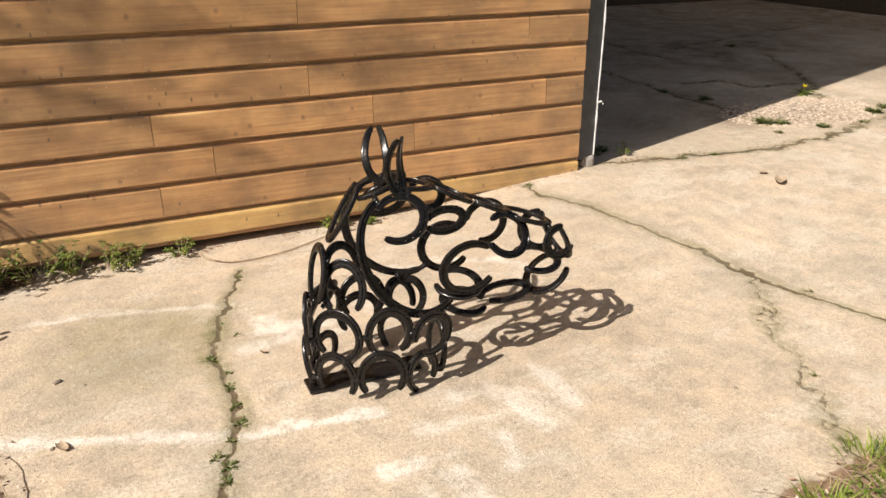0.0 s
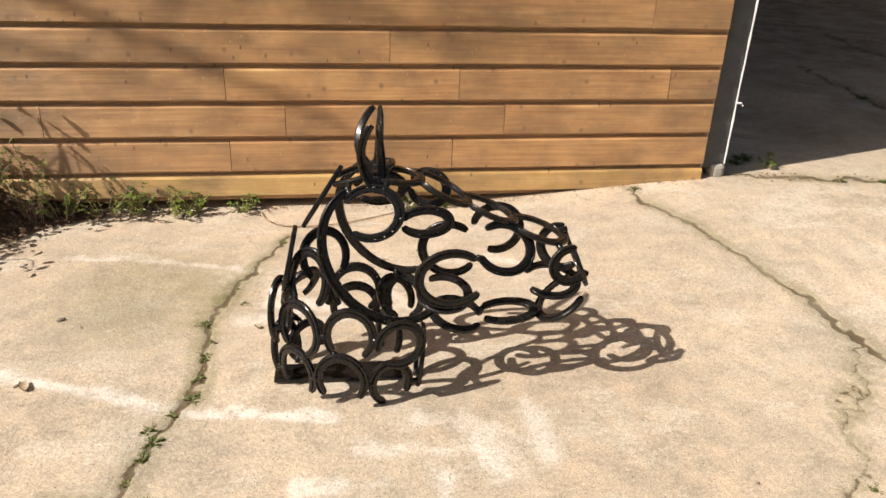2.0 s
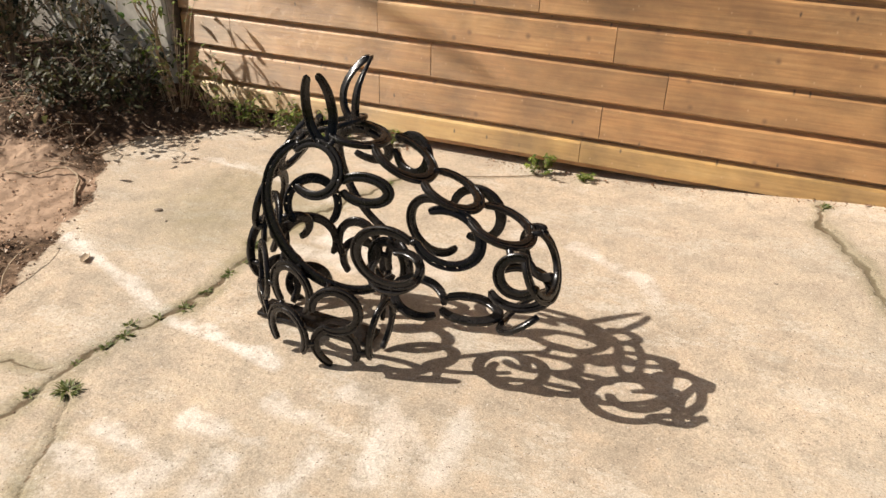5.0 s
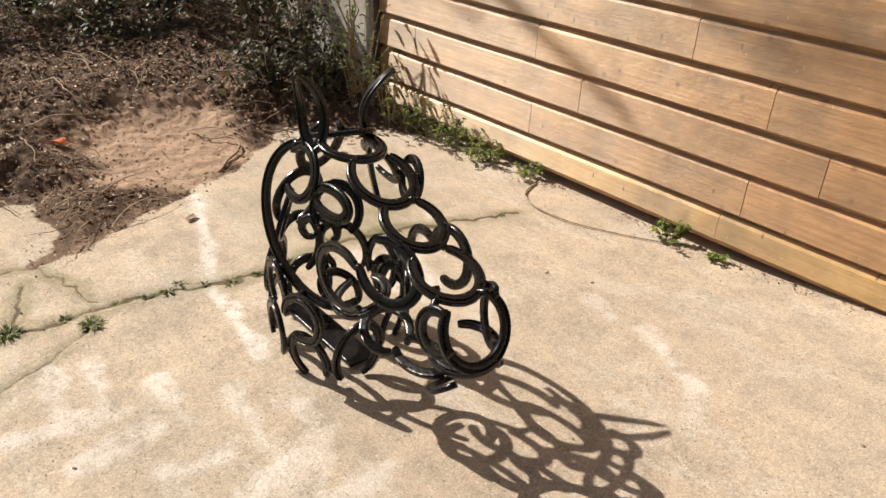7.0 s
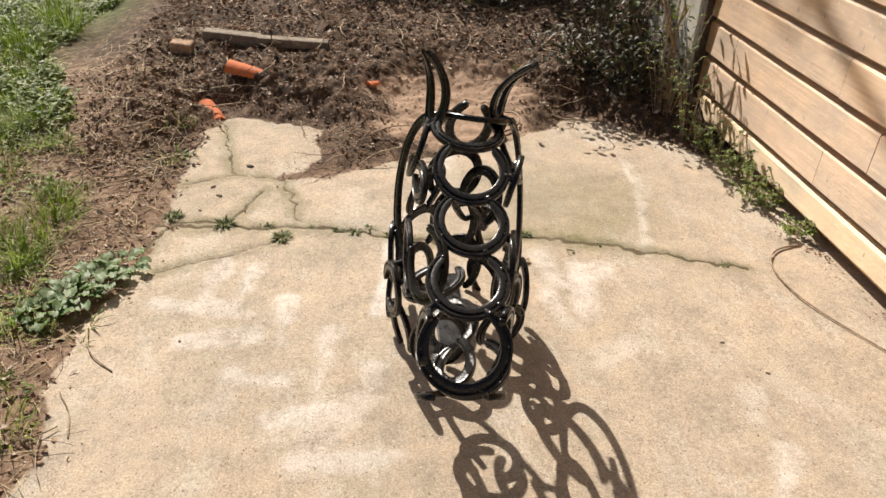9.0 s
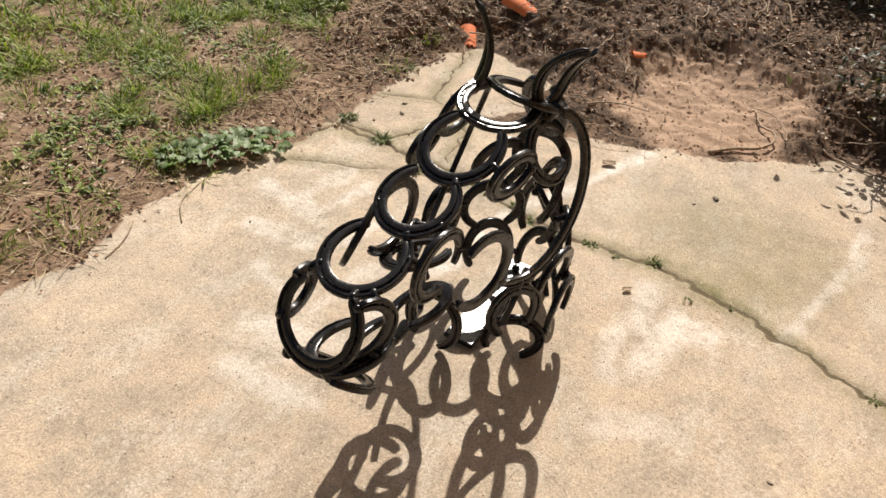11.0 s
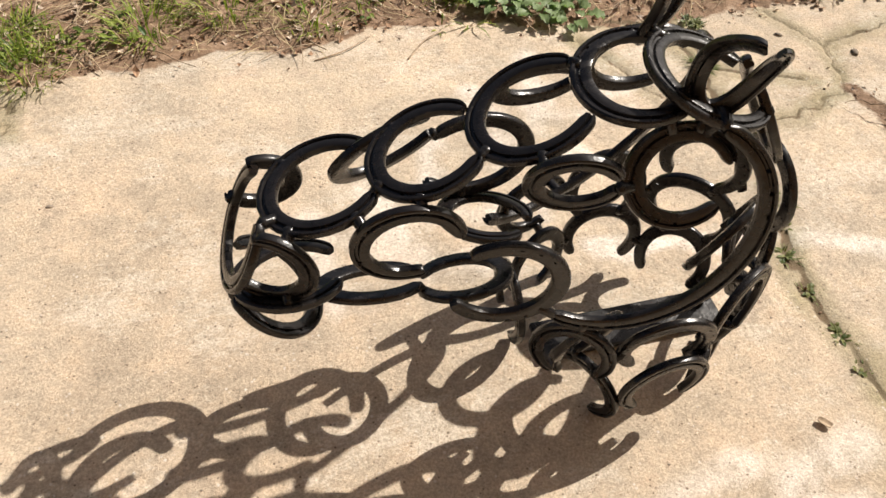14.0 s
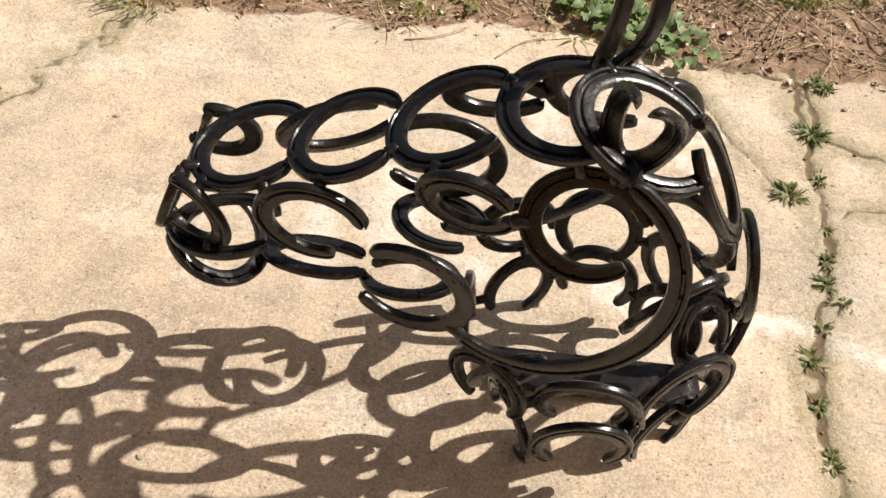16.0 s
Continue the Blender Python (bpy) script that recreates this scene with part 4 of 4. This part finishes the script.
stick([(1.08, 1.12, 0.0), (1.00, 1.10, 0.004), (0.93, 1.06, 0.006)], 0.002, "thin dark twig on the concrete")

# ---- grass and green weeds ----
grass = Bag()


def bare(x, y):
    """Dug earth between the grass and the concrete, where nothing grows."""
    rim = np.interp(x, (-2.5, -1.9, -1.5, -1.1, -0.75, -0.4, -0.2, 0.0, 0.2), (0.42, 0.33, 0.29, 0.48, 0.63, 0.74, 0.84, 0.90, 0.95))
    return x < 0.2 and y > rim + 0.07 * noise.noise((x * 7, y * 7, 3.3))


def tuft(bag, x, y, n, length, width, z=None, spread_r=0.02, up=1.1):
    z = height(x, y) if z is None else z
    for _ in range(n):
        a = rng.uniform(0, 6.3)
        r = spread_r * math.sqrt(rng.random())
        bag.leaf((x + r * math.cos(a), y + r * math.sin(a), z - 0.003), length * rng.uniform(0.5, 1.2), width * rng.uniform(0.7, 1.2), a + rng.uniform(-0.6, 0.6), rng.uniform(0.5, 1.45) * up, rng.uniform(0.15, 0.55), 3, 0.15)


def green(x, y, s, u, e):
    if bare(x, y):
        return 0
    patch = noise.noise((x * 3.0, y * 3.0, 4.2)) + 0.55 * noise.noise((x * 8, y * 8, 1.2))
    lush = smooth01((0.5 - y) / 0.5) + 0.7 * smooth01((-0.2 - x) / 0.6) * smooth01((0.95 - y) / 0.3) + 0.25 * smooth01((x - 0.9) / 0.3)
    fade = smooth01((2.25 - math.hypot((x + 0.2) / 1.15, y - 0.6) + 0.3 * patch) / 0.5)
    return s * fade * smooth01((patch - 0.06 + 0.42 * lush) / 0.22) * (1 if y < 0.98 else 0.1)


for x, y, z in scatter(42000, -2.9, 2.3, -1.6, 1.06, green):
    k = rng.random()
    near = y > 0.1 and -1.2 < x < 2.0
    if rng.random() < (1.0 if near else 0.55):
        deep = 0.55 + 0.9 * smooth01(0.5 + 1.3 * noise.noise((x * 7, y * 7, 9.1)))
        tuft(grass, x, y, 6 if near else 3, (0.022 + 0.05 * k * k) * deep * (1.15 if near else 1.6), 0.0038 if near else 0.0065, z, 0.016, 0.85)
for x, y, n, ln in ((0.2, 0.82, 60, 0.10), (0.35, 0.78, 60, 0.12), (0.05, 0.8, 50, 0.10), (1.45, 0.93, 60, 0.08), (1.25, 0.9, 60, 0.08), (1.05, 0.97, 40, 0.06), (1.72, 1.04, 46, 0.08), (1.8, 0.98, 40, 0.09), (1.07, 0.66, 50, 0.07), (0.95, 0.42, 50, 0.08), (0.65, 0.33, 40, 0.07), (0.53, 0.55, 40, 0.06),
                    (-1.9, 0.3, 90, 0.22), (-2.1, 0.15, 90, 0.25), (-1.7, 0.1, 90, 0.2), (-1.5, 0.25, 80, 0.16), (-1.2, 0.3, 70, 0.12), (-0.9, 0.35, 70, 0.1), (-0.2, 0.56, 60, 0.08), (-0.35, 1.1, 24, 0.05), (-0.62, 1.07, 20, 0.05)):
    tuft(grass, x, y, n * 2, ln, 0.003, None, 0.075)
tagged(grass.done("grass", GRASS), "rough patchy spring grass beside the concrete", "grass", kind="stuff")
straw = Bag()
for x, y, z in scatter(5200, -1.5, 2.2, -0.1, 1.12, lambda x, y, s, u, e: 0.6 * s):
    straw.leaf((x, y, z + rng.uniform(0.002, 0.014)), rng.uniform(0.03, 0.12), 0.0022, rng.uniform(0, 6.3), rng.uniform(-0.1, 0.25), 0.06, 2, 0.1)
tagged(straw.done("straw", STRAW), "bleached dry grass stems lying on the soil", "straw", kind="stuff")

WEEDS = ((0.28, 2.30, 16, 0.045), (0.30, 2.11, 9, 0.03), (0.39, 2.42, 5, 0.025), (0.22, 1.76, 14, 0.05), (0.20, 1.80, 8, 0.04), (0.24, 1.53, 22, 0.075), (0.15, 1.34, 30, 0.085), (0.08, 1.18, 22, 0.05),
         (-0.39, 1.13, 18, 0.04), (0.29, 1.93, 12, 0.05), (0.30, 2.13, 12, 0.04), (0.10, 1.16, 14, 0.05), (1.94, 1.41, 8, 0.03), (2.42, 1.83, 10, 0.03), (2.0, 3.17, 14, 0.04), (2.98, 3.16, 14, 0.05), (3.19, 3.15, 16, 0.06), (2.67, 3.48, 30, 0.11), (2.60, 3.43, 20, 0.08),
         (4.01, 3.56, 60, 0.17), (4.10, 3.50, 40, 0.13), (4.27, 3.32, 44, 0.10), (4.93, 3.46, 60, 0.14), (5.12, 3.52, 50, 0.13), (4.62, 3.30, 24, 0.06), (3.9, 3.34, 20, 0.06), (4.16, 4.24, 40, 0.13), (4.05, 4.55, 30, 0.10), (6.18, 6.03, 30, 0.14))


# earth and sprouts in the far joints
joint = Bag()
for line, count in ((CRACKS[7], 420), (CRACKS[8], 400), (CRACKS[9], 300), (CRACKS[11], 200), (CRACKS[12], 300)):
    for _ in range(count):
        i = rng.randrange(len(line) - 1)
        t = rng.random()
        x = line[i][0] * (1 - t) + line[i + 1][0] * t + rng.gauss(0, 0.03)
        y = line[i][1] * (1 - t) + line[i + 1][1] * t + rng.gauss(0, 0.03)
        if noise.noise((x * 3, y * 3, 3.3)) > -0.08:
            joint.lump((x, y, height(x, y)), rng.uniform(0.002, 0.009), rng)
gravel = Bag()
for _ in range(2600):
    a, q = rng.uniform(0, 6.3), math.sqrt(rng.random())
    x, y = 4.5 + 0.66 * q * math.cos(a), 3.68 + 0.36 * q * math.sin(a)
    gravel.lump((x, y, height(x, y)), rng.uniform(0.003, 0.013), rng)
tagged(gravel.done("gravel", PALE_LITTER), "pale gravel in the broken concrete beyond the post", "gravel", kind="stuff")
tagged(joint.done("joint_soil", CLOD), "dark earth crumbled into the far concrete joints", "soil", kind="stuff")
WEEDS += ((0.31, 2.2, 8, 0.03), (0.295, 2.02, 10, 0.04), (0.25, 1.86, 8, 0.035), (0.205, 1.7, 12, 0.045), (0.185, 1.62, 8, 0.03), (0.165, 1.48, 10, 0.04), (0.36, 2.52, 6, 0.025), (0.5, 2.88, 8, 0.03))


def weed(x, y, n, length, mate=None, name="weed", label="small green weed growing from a crack in the concrete", wide=0.0045, upward=0.8):
    b = Bag()
    length *= 0.75
    tuft(b, 0, 0, 2 * n, 0.62 * length, 0.7 * wide, 0, 0.022, upward)
    for i in range(n):
        a = rng.uniform(0, 6.3)
        q = rng.uniform(0, 0.4) * length
        b.leaf((q * math.cos(a), q * math.sin(a), 0.002), 0.45 * length, 1.7 * wide, a, rng.uniform(0.1, 0.9), 0.3, 3, 0.3)
    ob = b.done(name, mate or SPROUT)
    ob.location = (x, y, height(x, y))
    return tagged(ob, label, "weed")


for x, y, n, ln in WEEDS:
    tagged(weed(x, y, n, ln), group="weeds in the cracks")


def dock_leaf(parent, length, wide, yaw, tilt, at):
    """One crinkled broad leaf with wavy rims."""
    vs, fs, n = [], [], 7
    for i in range(n):
        t = i / (n - 1)
        w = wide * (0.12 + 0.88 * math.sin(math.pi * (0.1 + 0.86 * t)) ** 0.8)
        x, z = length * t, length * (math.sin(tilt) * t - 0.55 * t * t)
        for j in range(-2, 3):
            wave = 0.30 * wide * math.sin(2.6 * i + 1.9 * j + 7 * yaw)
            vs.append((x + 0.02 * wide * j * j, w * j / 2, z + 0.22 * w * abs(j) / 2 + wave))
    for i in range(n - 1):
        for j in range(4):
            a = i * 5 + j
            fs.append((a, a + 5, a + 6, a + 1))
    ob = mesh_object("leaf", vs, fs, DOCK, parent, True)
    ob.location = at
    ob.rotation_euler = (rng.uniform(-0.4, 0.4), 0, yaw)
    return ob


for x, y, n in ((0.63, 0.94, 16), (0.55, 0.99, 22), (0.47, 1.04, 22), (0.41, 1.08, 13)):
    dock = new("dock_plant")
    dock.location = (x, y, height(x, y))
    for i in range(n):
        a, q = 2.4 * i, 0.008 + 0.05 * math.sqrt(i / n)
        dock_leaf(dock, rng.uniform(0.028, 0.052), rng.uniform(0.011, 0.019), a + rng.uniform(-0.5, 0.5), rng.uniform(0.5, 1.1), (q * math.cos(a), q * math.sin(a), 0.010 + 0.025 * rng.random() * (1 - i / n) + 0.004))
    tagged(dock, "leafy crinkled blue-green weed sprawling at the edge of the concrete", "weed", group="broad-leaved weeds")

low = Bag()


def low_keep(x, y, s, u, e):
    if bare(x, y):
        return 0
    patch = noise.noise((x * 2.4, y * 2.4, 14.2)) + 0.5 * noise.noise((x * 6, y * 6, 11.2)) + 0.35 * smooth01((-0.1 - x) / 0.6) + 0.5 * smooth01((-1.5 - x) / 0.5)
    fade = smooth01((2.25 - math.hypot((x + 0.2) / 1.15, y - 0.6) + 0.3 * patch) / 0.5)
    return s * fade * smooth01((patch - 0.12) / 0.3) * (1 if y < 1.0 else 0.1)


for x, y, z in scatter(6500, -2.6, 2.0, -0.9, 1.05, low_keep):
    for i in range(5):
        big = 1.0 + 0.8 * smooth01((-0.3 - x) / 0.5)
        low.leaf((x + rng.gauss(0, 0.009) * big, y + rng.gauss(0, 0.009) * big, z + rng.uniform(0.0, 0.025) * big), rng.uniform(0.012, 0.034) * big, rng.uniform(0.007, 0.014) * big, rng.uniform(0, 6.3), rng.uniform(0.0, 0.8), 0.25, 3, 0.3)
tagged(low.done("ground_weeds", LEAF), "low leafy weeds and clover in the rough grass", "weeds", kind="stuff")


def creeper(x, y, n, spread_r, tall, label, mate=None):
    """Wiry stems with small paired leaves."""
    b, s = Bag(), Bag()
    for i in range(max(4, int(0.75 * n))):
        a = rng.uniform(0, 6.3)
        r = spread_r * math.sqrt(rng.random())
        px, py, pz = 0.35 * r * math.cos(a), 0.35 * r * math.sin(a), 0.0
        hgt = tall * rng.uniform(0.35, 1.1)
        pts = []
        for k in range(5):
            t = k / 4
            pts.append((px + 0.8 * r * math.cos(a) * t, py + 0.8 * r * math.sin(a) * t, pz + hgt * math.sin(1.4 * t)))
        s.add(*tube_data(pts, [0.0012] * 5, 4))
        for k in range(1, 5):
            for sd in (-1, 1, 0):
                b.leaf(pts[k], rng.uniform(0.010, 0.023), rng.uniform(0.006, 0.012), a + sd * 1.4 + rng.uniform(-0.5, 0.5), rng.uniform(-0.2, 0.7), 0.25, 3, 0.25)
    root = new("wall_weed")
    root.location = (x, y, height(x, y))
    tagged(b.done("foliage", mate or LEAF, root), kind="stuff")
    tagged(s.done("stalk", TWIG, root), kind="stuff")
    return tagged(root, label, "weed")


for x, y, n, r, tall in ((-0.62, 3.08, 30, 0.16, 0.42), (-0.45, 3.13, 22, 0.12, 0.26), (-0.36, 3.15, 22, 0.10, 0.13), (-0.2, 3.16, 22, 0.11, 0.14), (-0.08, 3.17, 24, 0.10, 0.13), (0.05, 3.17, 22, 0.10, 0.11), (0.14, 3.18, 16, 0.08, 0.08), (0.33, 3.18, 16, 0.06, 0.06), (1.0, 3.18, 20, 0.06, 0.07), (1.17, 3.19, 8, 0.03, 0.04), (2.72, 3.34, 10, 0.05, 0.06)):
    tagged(creeper(x, y, n, r, tall, "small leafy green weeds growing along the foot of the timber wall"), group="weeds along the wall")

dandelion = new("dandelion")
dandelion.location = (4.97, 4.08, height(4.97, 4.08))
bd = Bag()
for i in range(14):
    bd.leaf((0, 0, 0.005), 0.11, 0.022, 2.4 * i, rng.uniform(0.1, 0.7), 0.2, 4, 0.2)
tagged(bd.done("foliage", LEAF, dandelion), kind="stuff")
bf = Bag()
for i in range(40):
    bf.leaf((0.01 * math.cos(i), 0.01 * math.sin(i), 0.055), 0.028, 0.006, 2.4 * i, rng.uniform(0.1, 1.2), 0.1, 2, 0.1)
bf.done("flower", YELLOW, dandelion, "")
bs = Bag()
bs.add(*tube_data([(0, 0, 0), (0.004, 0.002, 0.03), (0.002, 0, 0.056)], [0.003, 0.0025, 0.003], 6))
bs.done("stalk", LEAF, dandelion)
tagged(dandelion, "yellow dandelion growing in a dirt-filled joint", "dandelion")

# ---- overgrown corner and undergrowth behind the bank ----
def bramble(x, y, stems, reach, tall, leaves, label, mate=IVY, size=0.04):
    root = new("bramble_bush")
    root.location = (x, y, height(x, y))
    st, lf = Bag(), Bag()
    for i in range(stems):
        a = rng.uniform(0, 6.3)
        rr, hh = reach * rng.uniform(0.3, 1.0), tall * rng.uniform(0.4, 1.1)
        pts = []
        for k in range(8):
            t = k / 7
            pts.append((rr * t * math.cos(a + 0.5 * t) + rng.uniform(-0.02, 0.02), rr * t * math.sin(a + 0.5 * t) + rng.uniform(-0.02, 0.02), max(0.01, hh * math.sin(2.3 * t))))
        st.add(*tube_data(pts, [0.005 * (1 - 0.7 * k / 7) for k in range(8)], 5))
        for _ in range(int(0.6 * leaves)):
            p = Vector(pts[rng.randint(1, 7)]) + Vector((rng.gauss(0, 0.05), rng.gauss(0, 0.05), rng.gauss(0, 0.04)))
            p.z = max(p.z, 0.01)
            lf.leaf(p, size * rng.uniform(0.5, 1.2), size * 0.55 * rng.uniform(0.6, 1.2), rng.uniform(0, 6.3), rng.uniform(-0.8, 0.7), 0.3, 3, 0.3)
    tagged(st.done("cane", TWIG if stems % 4 != 0 else BARK, root), kind="stuff")
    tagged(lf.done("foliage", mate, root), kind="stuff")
    return tagged(root, label, "bramble")


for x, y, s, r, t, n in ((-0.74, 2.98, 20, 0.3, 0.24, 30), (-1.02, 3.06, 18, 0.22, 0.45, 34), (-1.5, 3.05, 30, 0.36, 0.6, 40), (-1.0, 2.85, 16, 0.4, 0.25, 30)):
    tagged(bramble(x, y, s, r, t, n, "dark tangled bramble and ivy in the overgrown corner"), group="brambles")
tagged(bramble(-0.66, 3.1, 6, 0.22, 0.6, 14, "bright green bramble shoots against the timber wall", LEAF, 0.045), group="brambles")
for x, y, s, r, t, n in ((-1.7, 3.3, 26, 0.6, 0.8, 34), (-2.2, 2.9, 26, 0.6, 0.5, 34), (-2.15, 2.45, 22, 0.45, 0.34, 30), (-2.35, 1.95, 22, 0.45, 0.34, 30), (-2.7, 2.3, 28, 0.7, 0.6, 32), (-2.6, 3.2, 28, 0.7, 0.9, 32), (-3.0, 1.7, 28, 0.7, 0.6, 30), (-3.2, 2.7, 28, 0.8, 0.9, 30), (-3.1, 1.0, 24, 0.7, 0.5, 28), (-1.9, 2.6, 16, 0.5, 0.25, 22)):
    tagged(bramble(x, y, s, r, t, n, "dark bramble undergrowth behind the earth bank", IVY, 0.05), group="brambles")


def bare_tree(x, y, seed):
    """A leafless tree, itself out of view: trunk, limbs and fine twigs, without boughs that would shade the yard."""
    r = random.Random(seed)
    root = new("bare_tree")
    root.location = (x, y, height(x, y))
    limbs, fine = Bag(), Bag()
    trunk = [(0.05 * k * math.sin(k), 0.04 * k * math.cos(2 * k), 0.5 * k) for k in range(9)]
    tb = Bag()
    tb.add(*tube_data(trunk, [0.055 * (1 - 0.09 * k) for k in range(9)], 10))
    tb.done("trunk", BARK, root, True)

    # true where the shadow of p would land on the yard
    def shades_yard(p):
        run = (WALL_Y - y - p[1]) / -to_sun.y * to_sun.z
        return p[2] - max(run, 0) < 0.3 and x + p[0] - p[2] * to_sun.x / to_sun.z > -1.3

    def grow(p, d, length, rad, level):
        pts = [Vector(p)]
        for k in range(5):
            d = (d + Vector((r.gauss(0, 0.17), r.gauss(0, 0.17), r.gauss(0.05, 0.14)))).normalized()
            pts.append(pts[-1] + d * length / 5)
        if any(shades_yard(q) for q in pts):
            return
        (limbs if level < 2 else fine).add(*tube_data(pts, [rad * (1 - 0.13 * k) for k in range(6)], 6 if level < 2 else 4))
        if level < 4:
            for k in range(2, 6):
                if r.random() < (0.9 if level < 2 else 0.45):
                    q = (d + Vector((r.gauss(0, 0.6), r.gauss(0, 0.6), r.gauss(0, 0.5)))).normalized()
                    grow(pts[k], q, length * r.uniform(0.45, 0.72), rad * 0.5, level + 1)

    for k in range(3, 9):
        for _ in range(3):
            a = r.uniform(0, 6.3)
            grow(trunk[k], Vector((math.cos(a), math.sin(a), r.uniform(0.3, 1.0))).normalized(), r.uniform(0.9, 1.9), 0.012, 0)
    # long whips that streak the timber wall with shadow
    for _ in range(22):
        grow(trunk[r.randint(4, 8)], Vector((r.uniform(0.3, 1.0), r.gauss(0, 0.4), r.uniform(0.15, 0.9))).normalized(), r.uniform(1.6, 2.8), 0.017, 3)
    limbs.done("limbs", BARK, root, True)
    tagged(fine.done("twigs", BARK, root), kind="stuff")
    return tagged(root, "leafless grey-barked tree behind the earth bank", "tree")


bare_tree(-3.45, 2.3, 5)
bare_tree(-3.9, 2.5, 12)
